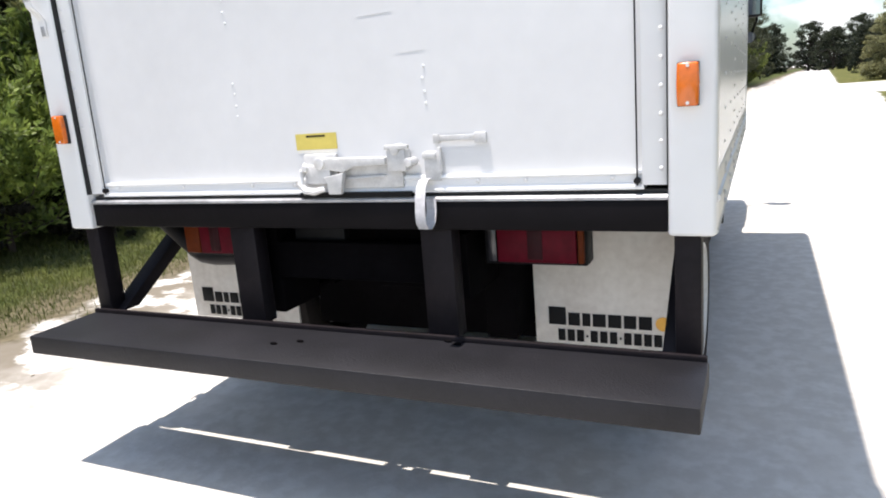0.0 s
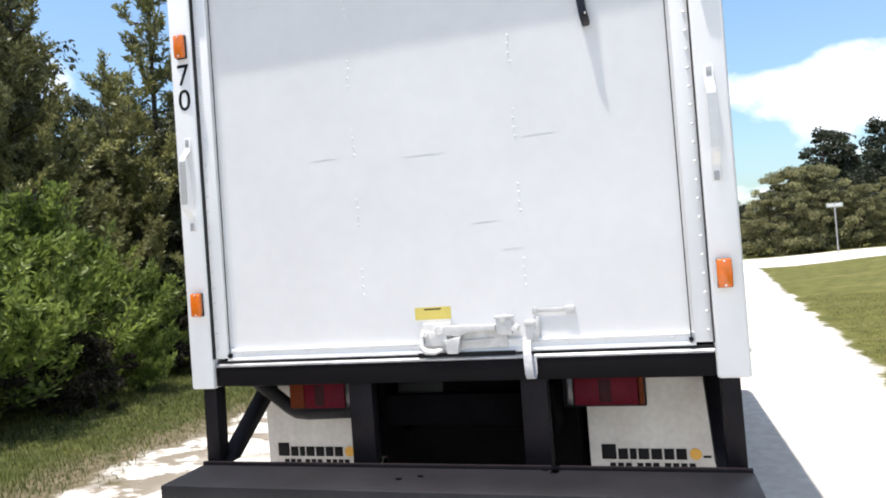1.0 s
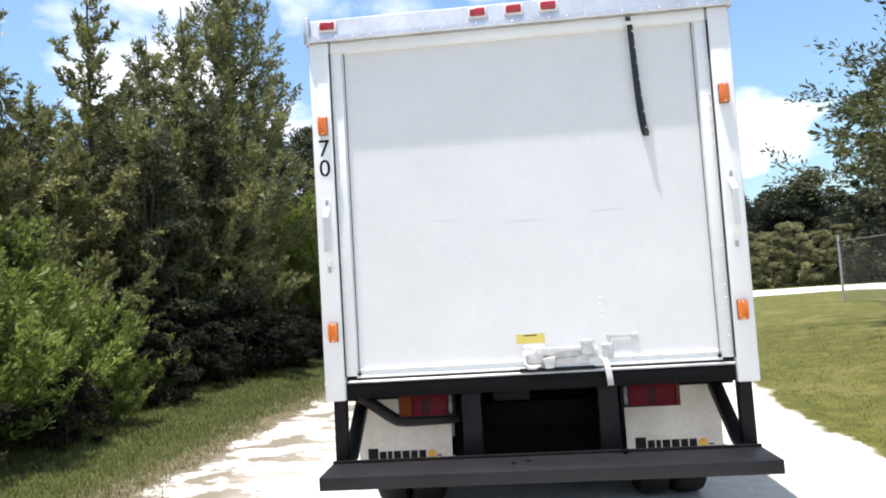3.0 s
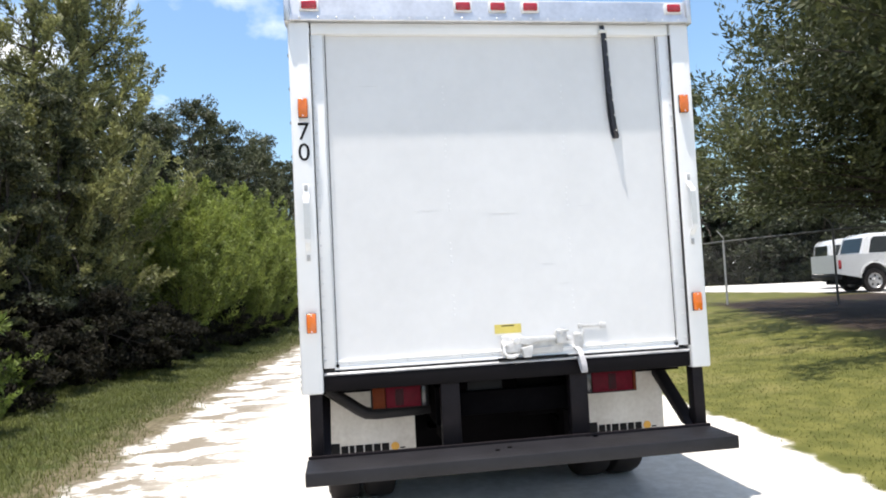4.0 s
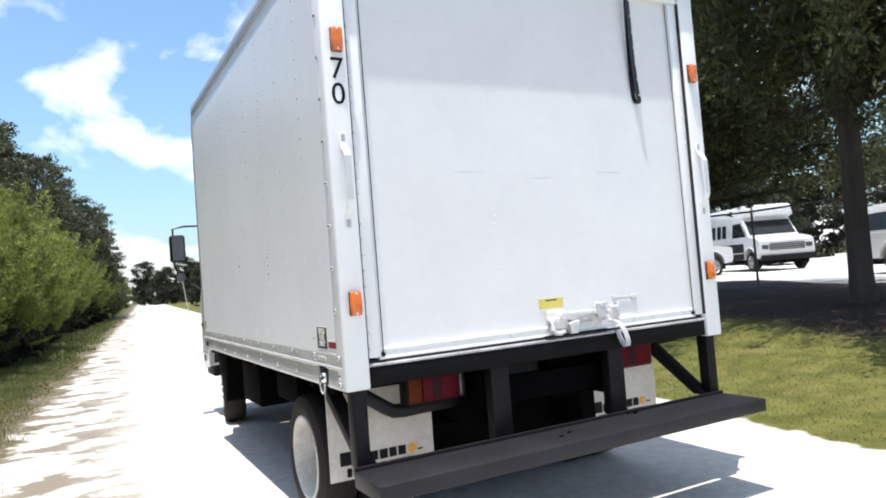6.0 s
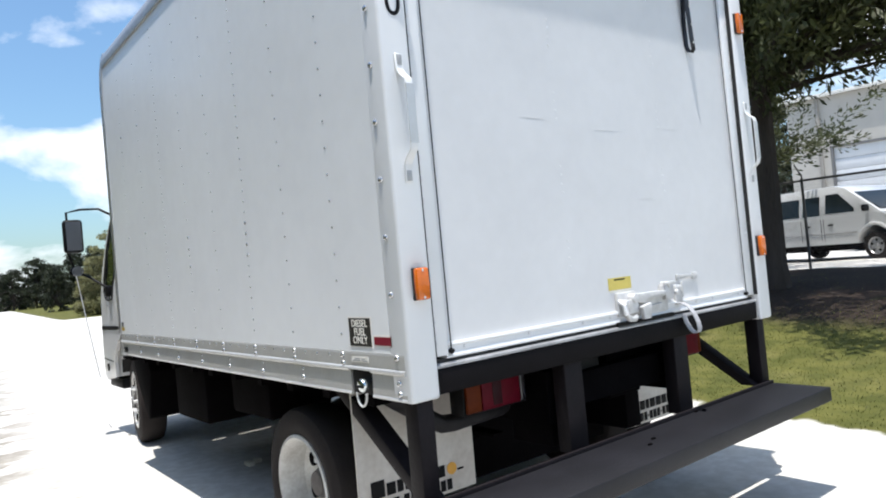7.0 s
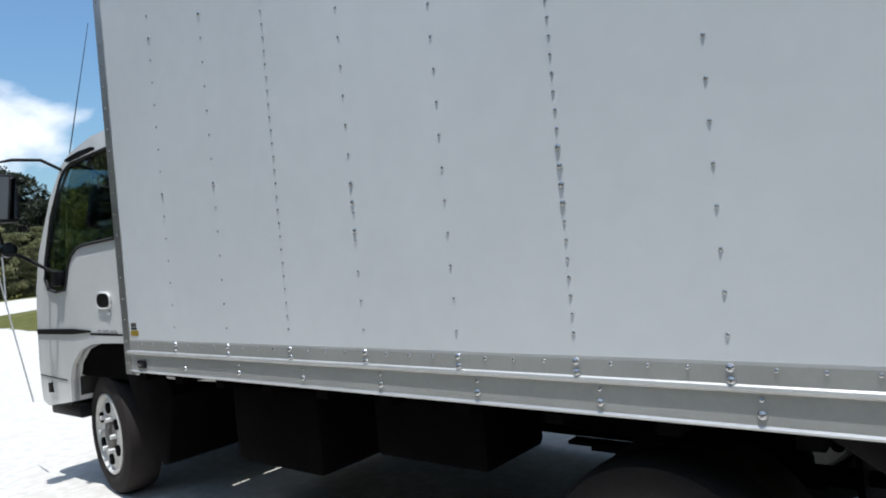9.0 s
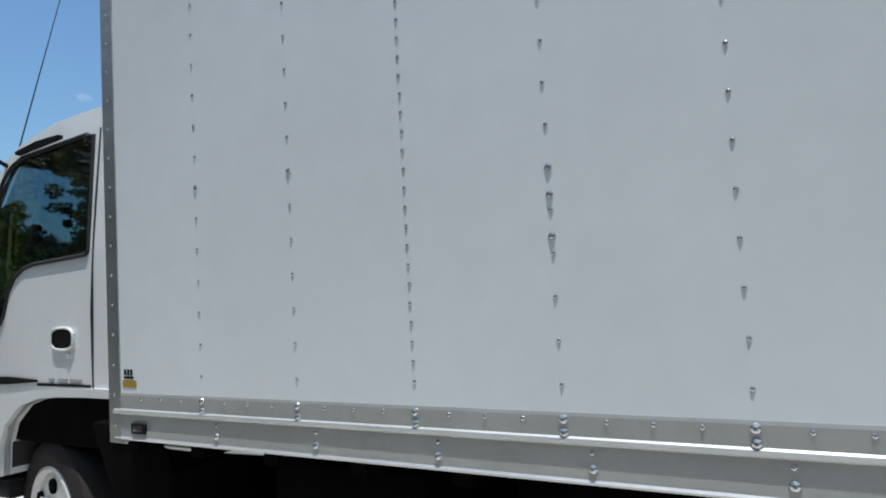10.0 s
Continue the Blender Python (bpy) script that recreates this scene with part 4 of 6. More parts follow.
for s in (-1, 1):
    b = bmesh.new()
    ring = [on_side(y, z, 0.001) for y, z in WIN]
    ring = [Vector((-s * p.x, p.y, p.z)) for p in ring]
    tube(b, ring + ring[:1], 0.010, 6)
    part("window_seal", b, RUBBERB, cab)
    side_patch("door_window", WIN, CABGLASS, -0.004, 0.006, "clear tinted door glass", sign=s)
    side_patch("door_gap", [(4.242, 0.98), (4.251, 0.98), (4.254, 1.30), (4.257, 1.55), (4.261, 1.80), (4.265, 2.10), (4.256, 2.10), (4.252, 1.80), (4.248, 1.55), (4.245, 1.30)], RUBBERB, 0.003, 0.02, sign=s)
    side_patch("waist_moulding", [(4.66, 1.000), (4.90, 0.985), (5.43, 0.980), (5.43, 1.012), (4.90, 1.020), (4.66, 1.010)], PLASTIC, 0.006, 0.03, "black waist moulding", sign=s)
    side_patch("moulding_line", [(4.262, 0.984), (4.66, 0.984), (4.66, 0.996), (4.262, 0.994)], PLASTIC, 0.004, 0.02, sign=s)
    for y0, y1 in ((4.33, 4.41), (4.43, 4.50), (4.53, 4.57)):
        side_patch("badge_bar", [(y0, 1.006), (y1, 1.006), (y1, 1.018), (y0, 1.018)], GALV, 0.003, 0.02, sign=s)
    oval = [(4.462 + 0.080 * math.copysign(abs(math.cos(a)) ** 0.7, math.cos(a)), 1.190 + 0.047 * math.copysign(abs(math.sin(a)) ** 0.7, math.sin(a))) for a in [k * math.tau / 24 for k in range(24)]]
    side_patch("door_handle", oval, PLASTIC, 0.006, 0.03, "recessed black door handle", sign=s)
    b = bmesh.new()
    ring = [on_side(y, z, 0.002) for y, z in oval]
    ring = [Vector((-s * p.x, p.y, p.z)) for p in ring]
    tube(b, ring + ring[:1], 0.007, 6)
    part("handle_bezel", b, CABM, cab)
    side_patch("bumper_gap", [(4.962, 0.684), (5.20, 0.690), (5.448, 0.702), (5.448, 0.709), (5.20, 0.697), (4.962, 0.691)], RUBBERB, 0.003, 0.02, sign=s)
    b = bmesh.new()
    cyl(b, (s * (CX + 0.006), 4.42, 1.115), (s * (CX - 0.01), 4.42, 1.115), 0.012, seg=12)
    part("door_lock", b, STEEL, cab)
    side_patch("fender_lip", [(4.06, 0.945), (4.30, 0.945), (4.48, 0.940), (4.62, 0.930), (4.78, 0.890), (4.90, 0.800), (4.945, 0.70), (4.955, 0.56), (5.0, 0.56), (4.99, 0.71), (4.94, 0.83), (4.81, 0.925), (4.63, 0.968), (4.48, 0.978), (4.06, 0.983)], CABM, 0.022, 0.05, sign=s)
    side_patch("corner_lamp", [(5.265, 0.598), (5.325, 0.592), (5.330, 0.655), (5.270, 0.662)], PLASTIC, 0.006, 0.02, sign=s)
# wheel housing, dark inside
boxpart("wheel_housing", (-0.94, 0.94, 4.04, 4.97, 0.72, 0.952), UNDER, cab, "", 0)
boxpart("bumper_skirt", (-0.96, 0.96, 4.96, 5.40, 0.44, 0.53), PLASTIC, cab, "black skirt below the bumper", 0.02)
bm = bmesh.new()
prism(bm, [(5.412, 1.26), (5.372, 1.42), (5.20, 1.83), (5.03, 2.055), (5.035, 2.06), (5.215, 1.842), (5.39, 1.425), (5.425, 1.27)], "x", -0.84, 0.84)
part("windscreen", bm, CABGLASS, cab, "tinted windscreen", smooth=False)
boxpart("grille", (-0.62, 0.62, 5.45, 5.47, 0.84, 0.96), PLASTIC, cab, "", 0.004)
bm = bmesh.new()
prism(bm, [(4.87, 2.062), (4.52, 2.088), (4.52, 2.104), (4.70, 2.102), (4.88, 2.078)], "x", -0.955, -0.930)
part("rain_visor", bm, PLASTIC, cab, "dark rain visor above the door glass")
# back of cab and equipment behind it
boxpart("cab_back", (-0.80, 0.80, 3.98, 4.07, 0.95, 2.05), CABM, cab, "", 0.03)


def mirrors(s):
    mir = thing("door_mirror", "black two-part door mirror on thin metal arms", "")
    mir.parent = truck
    mir.location.y = CAB_BACK
    c = Vector((s * 1.235, 5.10, 1.86))
    b = bmesh.new()
    box(b, c.x - 0.080, c.x + 0.080, c.y - 0.03, c.y + 0.06, c.z - 0.150, c.z + 0.150)
    soften(b, 0.03, 3)
    part("mirror_shell", b, PLASTIC, mir)
    b = bmesh.new()
    box(b, c.x - 0.062, c.x + 0.062, c.y - 0.036, c.y - 0.030, c.z - 0.130, c.z + 0.130)
    part("mirror_glass", b, MIRROR, mir, "flat mirror glass")
    d = Vector((s * 1.21, 5.20, 1.545))
    b = bmesh.new()
    bmesh.ops.create_uvsphere(b, u_segments=16, v_segments=10, radius=0.060, matrix=Matrix.Translation(d) @ Matrix.Diagonal((1, 0.55, 0.8, 1)))
    part("convex_shell", b, PLASTIC, mir)
    b = bmesh.new()
    cyl(b, d + Vector((0, -0.028, 0)), d + Vector((0, -0.042, 0)), 0.048, seg=20)
    part("convex_glass", b, MIRROR, mir, "round convex mirror glass")
    b = bmesh.new()
    tube(b, [(s * 0.90, 5.00, 2.02), (s * 1.02, 5.06, 2.10), (s * 1.16, 5.13, 2.105), (s * 1.27, 5.15, 2.08), (s * 1.27, 5.15, 1.68), (s * 1.22, 5.20, 1.55), (s * 1.12, 5.14, 1.48), (s * 0.985, 5.03, 1.36)], 0.011, 8)
    part("mirror_arm", b, PLASTIC, mir)
    b = bmesh.new()
    box(b, min(s * 0.97, s * 1.02), max(s * 0.97, s * 1.02), 4.97, 5.08, 1.29, 1.39)
    soften(b, 0.015)
    part("mirror_bracket", b, PLASTIC, mir)


mirrors(-1)
mirrors(1)
# whip aerials: one on the roof, one guide rod on the bumper corner
bm = bmesh.new()
tube(bm, [(-0.86, 5.10, 1.98), (-0.88, 4.82, 2.40), (-0.90, 4.52, 2.85)], [0.004, 0.003, 0.0015], 6)
part("aerial", bm, PLASTIC, cab, "thin whip aerial")
bm = bmesh.new()
tube(bm, [(-1.02, 5.52, 0.52), (-1.08, 5.60, 1.05), (-1.13, 5.67, 1.52)], [0.006, 0.005, 0.004], 8)
part("guide_rod", bm, STEEL, cab, "thin bumper guide rod")

# ---- the ground ----


def ease(v):
    v = np.clip(v, 0.0, 1.0)
    return v * v * (3 - 2 * v)


def road_bend(y):
    """How far the road and its left verge have swung to the right at this distance."""
    return 0.085 * np.clip(np.asarray(y, float) - 3.0, 0.0, 200.0)


def ground_height(x, y):
    """Level road, a verge that rises gently to the wood, and lawn that climbs to the yard."""
    x, y = np.asarray(x, float), np.asarray(y, float)
    right = (0.42 - 0.08 * ease((y - 4) / 6)) * ease((x - 3.0 - np.maximum(y, 0) * 0.10) / 6.5) + 0.14 * np.clip((x - 11) / 10, 0, 1) * ease((y - 6) / 8)
    right = right * (1 - 0.45 * ease((y - 24) / 22))
    left = 0.16 * ease((-3.1 - x + road_bend(y)) / 3.0)
    rough = 0.010 * np.sin(2.1 * x + 1.3 * np.sin(1.7 * y)) * np.sin(1.9 * y + 0.7) * (np.hypot(x, y - 3) < 60) * (np.abs(x) > 2.6)
    far = 0.40 * ease((y - 34) / 80)
    fall = far - 0.050 + 0.0115 * np.clip(y, -5.0, 6.0)
    return right + left + rough + fall


def spaced(lo, hi, fine_lo, fine_hi, fine, steps):
    far_lo = fine_lo - np.geomspace(fine, fine_lo - lo, steps)[::-1]
    far_hi = fine_hi + np.geomspace(fine, hi - fine_hi, steps)
    return np.concatenate([far_lo, np.arange(fine_lo, fine_hi + 1e-6, fine), far_hi])


gx, gy = spaced(-1500, 1500, -9, 16, 0.25, 34), spaced(-1500, 1800, -6, 26, 0.25, 34)
GX, GY = np.meshgrid(gx, gy)
gv = np.stack([GX.ravel(), GY.ravel(), ground_height(GX, GY).ravel()], 1)
idx = np.arange(len(gv)).reshape(GX.shape)
gf = np.stack([idx[:-1, :-1].ravel(), idx[:-1, 1:].ravel(), idx[1:, 1:].ravel(), idx[1:, :-1].ravel()], 1)


def ground_material():
    m = bpy.data.materials.new("shell_road_and_grass")
    m.use_nodes = True
    n, l = m.node_tree.nodes, m.node_tree.links
    p = n["Principled BSDF"]
    p.inputs["Roughness"].default_value = 0.9
    p.inputs["Specular IOR Level"].default_value = 0.15
    co = n.new("ShaderNodeTexCoord").outputs["Object"]

    def mth(op, a, b=None, c=None):
        k = n.new("ShaderNodeMath")
        k.operation = op
        for i, v in enumerate((a, b, c)):
            if v is None:
                continue
            if isinstance(v, (int, float)):
                k.inputs[i].default_value = v
            else:
                l.new(v, k.inputs[i])
        return k.outputs[0]

    def noise_of(scale, detail=4, stretch=None, rough=0.55):
        t = n.new("ShaderNodeTexNoise")
        t.inputs["Scale"].default_value, t.inputs["Detail"].default_value, t.inputs["Roughness"].default_value = scale, detail, rough
        if stretch:
            mp = n.new("ShaderNodeMapping")
            mp.inputs["Scale"].default_value = stretch
            l.new(co, mp.inputs[0])
            l.new(mp.outputs[0], t.inputs["Vector"])
        else:
            l.new(co, t.inputs["Vector"])
        return t.outputs[0]

    def mix(f, a, b):
        k = n.new("ShaderNodeMix")
        k.data_type = "RGBA"
        if isinstance(f, (int, float)):
            k.inputs[0].default_value = f
        else:
            l.new(f, k.inputs[0])
        for i, v in ((6, a), (7, b)):
            if isinstance(v, tuple):
                k.inputs[i].default_value = (*v, 1)
            else:
                l.new(v, k.inputs[i])
        return k.outputs[2]

    def step(v, lo, hi):
        k = n.new("ShaderNodeMapRange")
        k.interpolation_type = "SMOOTHSTEP"
        l.new(v, k.inputs[0])
        k.inputs[1].default_value, k.inputs[2].default_value = lo, hi
        return k.outputs[0]

    sep = n.new("ShaderNodeSeparateXYZ")
    l.new(co, sep.inputs[0])
    x, y = sep.outputs[0], sep.outputs[1]
    xs = mth("SUBTRACT", x, mth("MULTIPLY", mth("MINIMUM", mth("MAXIMUM", mth("SUBTRACT", y, 3.0), 0.0), 200.0), 0.085))
    n1, n2, n3 = noise_of(0.9, 5), noise_of(3.5, 5), noise_of(14, 5)
    streak = noise_of(1.7, 7, (1.0, 1.55, 1), 0.6)
    wob = mth("ADD", mth("MULTIPLY", mth("SUBTRACT", n1, 0.5), 1.1), mth("MULTIPLY", mth("SUBTRACT", n2, 0.5), 0.75))
    # inside the road: distance from its left and right edges
    dl = mth("ADD", mth("ADD", xs, 3.05), wob)
    edge_r = mth("ADD", mth("MULTIPLY_ADD", mth("MINIMUM", mth("MAXIMUM", y, 0.0), 30.0), 0.10, 2.44), mth("MULTIPLY", mth("MAXIMUM", mth("SUBTRACT", y, 46.0), 0.0), 0.066))
    dr = mth("ADD", mth("SUBTRACT", edge_r, x), mth("MULTIPLY", wob, 0.5))
    road = mth("MULTIPLY", step(dl, -0.10, 0.16), step(dr, -0.07, 0.08))
    # the crossing track further on, and the yard beyond the fence
    cross = mth("MULTIPLY", mth("MULTIPLY", step(mth("ADD", y, wob), 30.6, 31.4), mth("SUBTRACT", 1.0, step(mth("ADD", y, wob), 45.0, 46.0))), step(xs, -2.9, -2.5))
    yard_x = mth("SUBTRACT", mth("ADD", x, mth("MULTIPLY", wob, 0.4)), mth("MULTIPLY_ADD", step(y, 5.5, 12.0), 3.0, 2.2))
    yard = mth("MULTIPLY", step(yard_x, 11.4, 11.6), mth("SUBTRACT", 1.0, step(y, 36.0, 36.5)))
    white = mth("MAXIMUM", mth("MAXIMUM", road, cross), yard)
    # colours
    shell = mix(step(n3, 0.35, 0.7), (0.54, 0.52, 0.485), (0.64, 0.625, 0.595))
    shell = mix(mth("MULTIPLY", step(n2, 0.56, 0.72), 0.35), shell, (0.46, 0.425, 0.37))
    # dry litter lying along the left edge
    litter = mth("MULTIPLY", step(streak, 0.475, 0.54), mth("SUBTRACT", 1.0, step(dl, 0.45, 1.75)))
    shell = mix(mth("MULTIPLY", litter, 0.88), shell, (0.135, 0.112, 0.078))
    dirt = mix(step(n3, 0.35, 0.65), (0.085, 0.072, 0.044), (0.150, 0.127, 0.082))
    grass = mix(step(n2, 0.35, 0.68), (0.071, 0.078, 0.019), (0.124, 0.122, 0.033))
    grass = mix(mth("MULTIPLY", step(n1, 0.50, 0.72), 0.55), grass, (0.190, 0.168, 0.066))
    grass = mix(mth("MULTIPLY", step(n3, 0.60, 0.75), 0.35), grass, (0.070, 0.085, 0.026))
    # ranker, greener grass on the wood's side
    grass = mix(step(mth("SUBTRACT", 0.0, xs), 2.6, 3.4), grass, mix(step(n2, 0.35, 0.68), (0.046, 0.062, 0.016), (0.088, 0.098, 0.028)))
    # bare fringe between road and grass
    fringe = mth("MULTIPLY", step(dl, -0.85, -0.25), step(mth("SUBTRACT", 0.0, xs), 1.0, 1.5))
    grass = mix(mth("MULTIPLY", fringe, step(n2, 0.20, 0.44)), grass, dirt)
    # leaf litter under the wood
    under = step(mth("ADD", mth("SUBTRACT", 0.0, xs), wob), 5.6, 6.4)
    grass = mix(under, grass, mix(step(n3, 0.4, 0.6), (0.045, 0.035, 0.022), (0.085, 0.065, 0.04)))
    # bare soil and fallen leaves below the oaks, darkened to hold the crowns' shade
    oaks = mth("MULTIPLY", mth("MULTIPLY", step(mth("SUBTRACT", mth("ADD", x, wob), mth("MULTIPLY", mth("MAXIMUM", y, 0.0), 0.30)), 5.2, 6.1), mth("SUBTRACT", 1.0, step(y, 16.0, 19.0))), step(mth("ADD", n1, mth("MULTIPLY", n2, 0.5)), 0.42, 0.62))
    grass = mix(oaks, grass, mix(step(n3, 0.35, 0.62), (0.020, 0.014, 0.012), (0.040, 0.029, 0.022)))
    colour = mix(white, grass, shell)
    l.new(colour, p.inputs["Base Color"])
    bump = n.new("ShaderNodeBump")
    bump.inputs["Strength"].default_value, bump.inputs["Distance"].default_value = 0.13, 0.010
    l.new(mth("ADD", noise_of(70, 5), mth("MULTIPLY", n3, 0.8)), bump.inputs["Height"])
    l.new(bump.outputs[0], p.inputs["Normal"])
    return m


ground = new("ground", mesh_from("ground", gv, gf, ground_material()))
ground.data.polygons.foreach_set("use_smooth", [True] * len(ground.data.polygons))
tagged(ground, "white shell road between grass verges and mown lawn", "ground", kind="structure")

# ---- leaves, trees, shrubs ----


def scatter_leaves(centres, spread, count, size, seed, long=1.8, droop=0.0, flat=0.0):
    """Folded leaf quads round a set of clump centres. centres: rows of x, y, z; spread: clump radii."""
    r = np.random.default_rng(seed)
    k = r.integers(0, len(centres), count)
    d = r.normal(size=(count, 3))
    d /= np.linalg.norm(d, axis=1)[:, None]
    rad = r.random(count) ** 0.45
    s = np.asarray(spread)[k]
    base = np.asarray(centres)[k] + d * rad[:, None] * (s if s.ndim == 2 else s[:, None])
    way = d * 0.7 + r.normal(size=(count, 3)) * 0.8
    way[:, 2] -= droop
    way[:, 2] *= 1 - flat
    way /= np.linalg.norm(way, axis=1)[:, None]
    side = np.cross(way, r.normal(size=(count, 3)))
    side /= np.linalg.norm(side, axis=1)[:, None] + 1e-9
    ln = size * r.uniform(0.6, 1.4, count)[:, None]
    wd = ln / long * 0.5
    up = np.cross(way, side)
    v = np.stack([base - way * ln * 0.5, base + side * wd + up * wd * 0.25, base + way * ln * 0.5, base - side * wd + up * wd * 0.25], 1).reshape(-1, 3)
    f = np.arange(count * 4).reshape(-1, 4)
    return v, f


def limbs(bm, base, tips, r0, seed, bend=0.25):
    rr = random.Random(seed)
    for tip in tips:
        a, b = Vector(base), Vector(tip)
        mid = a.lerp(b, 0.5) + Vector((rr.uniform(-1, 1), rr.uniform(-1, 1), rr.uniform(0, 1))) * bend * (b - a).length * 0.5
        pts = [a, a.lerp(mid, 0.5), mid, mid.lerp(b, 0.5), b]
        tube(bm, pts, [r0, r0 * 0.8, r0 * 0.6, r0 * 0.4, r0 * 0.15], 6)


def make_tree(name, label, height, spread, leaf_mat, seed, leaves, size, crown_low=0.3, trunk_r=0.12, clumps=26, shape="round", droop=0.1, group=""):
    """A tree at the origin: tapered trunk with limbs, and a crown of many small leaves in clumps."""
    rr = random.Random(seed)
    tree = thing(name, label, "tree" if "shrub" not in name else "shrub", group=group)
    bm = bmesh.new()
    lean = Vector((rr.uniform(-0.3, 0.3), rr.uniform(-0.3, 0.3), 0))
    top = Vector((lean.x, lean.y, height * 0.86))
    pts = [Vector((0, 0, -0.15)), Vector((0, 0, 0.25)), lean * 0.3 + Vector((0, 0, height * 0.3)), lean * 0.7 + Vector((0, 0, height * 0.6)), top]
    tube(bm, pts, [trunk_r * 1.35, trunk_r, trunk_r * 0.85, trunk_r * 0.55, trunk_r * 0.12], 10)
    cs, ss = [], []
    for i in range(clumps):
        u = (i + rr.random()) / clumps
        z = height * (crown_low + (0.97 - crown_low) * u)
        if shape == "round":
            w = math.sqrt(max(0.05, 1 - (2 * u - 0.85) ** 2)) * spread
        elif shape == "wide":
            w = (1 - 0.75 * u ** 2.2) * spread
        elif shape == "cone":
            w = spread * (1.05 - u) ** 0.8
        else:
            w = spread * math.sqrt(max(0.06, 1 - u ** 2.6))
        a = rr.uniform(0, math.tau)
        q = w * math.sqrt(rr.uniform(0.06, 0.95)) * (1 + 0.12 * math.sin(3 * a + seed) + 0.10 * math.sin(5 * a + 2 * u * seed))
        cs.append((lean.x * u + q * math.cos(a), lean.y * u + q * math.sin(a), z + rr.uniform(-0.03, 0.03) * height))
        k = rr.uniform(0.5, 1.5) * (0.15 * spread if shape != "cone" else 0.16 * w + 0.10)
        ss.append((k * rr.uniform(0.8, 1.7), k * rr.uniform(0.8, 1.7), k * rr.uniform(0.5, 1.0)))
    limbs(bm, (lean.x * 0.3, lean.y * 0.3, height * max(crown_low * 0.9, 0.12)), cs[::5], trunk_r * 0.4, seed + 1)
    limbs(bm, (lean.x * 0.6, lean.y * 0.6, height * 0.55), cs[1::5], trunk_r * 0.3, seed + 2)
    part("trunk", bm, BARK, tree)
    v, f = scatter_leaves(cs, ss, leaves, size, seed, droop=droop, long=2.0 if shape != "cone" else 5.0)
    crown = new("crown", mesh_from("crown", v, f, leaf_mat))
    crown.parent = tree
    return tree


def place(src, x, y, turn=0.0, scale=1.0, tall=1.0, label=""):
    ob = copy_thing(src, Matrix.Identity(4))
    ob.location = (x, y, float(ground_height(x, y)) - 0.03)
    ob.rotation_euler = (0, 0, radians(turn))
    ob.scale = (scale, scale, scale * tall)
    if label:
        tagged(ob, label)
    return ob


def set_first(ob, x, y, turn=0.0, scale=1.0, tall=1.0):
    ob.location = (x, y, float(ground_height(x, y)) - 0.03)
    ob.rotation_euler = (0, 0, radians(turn))
    ob.scale = (scale, scale, scale * tall)
    return ob


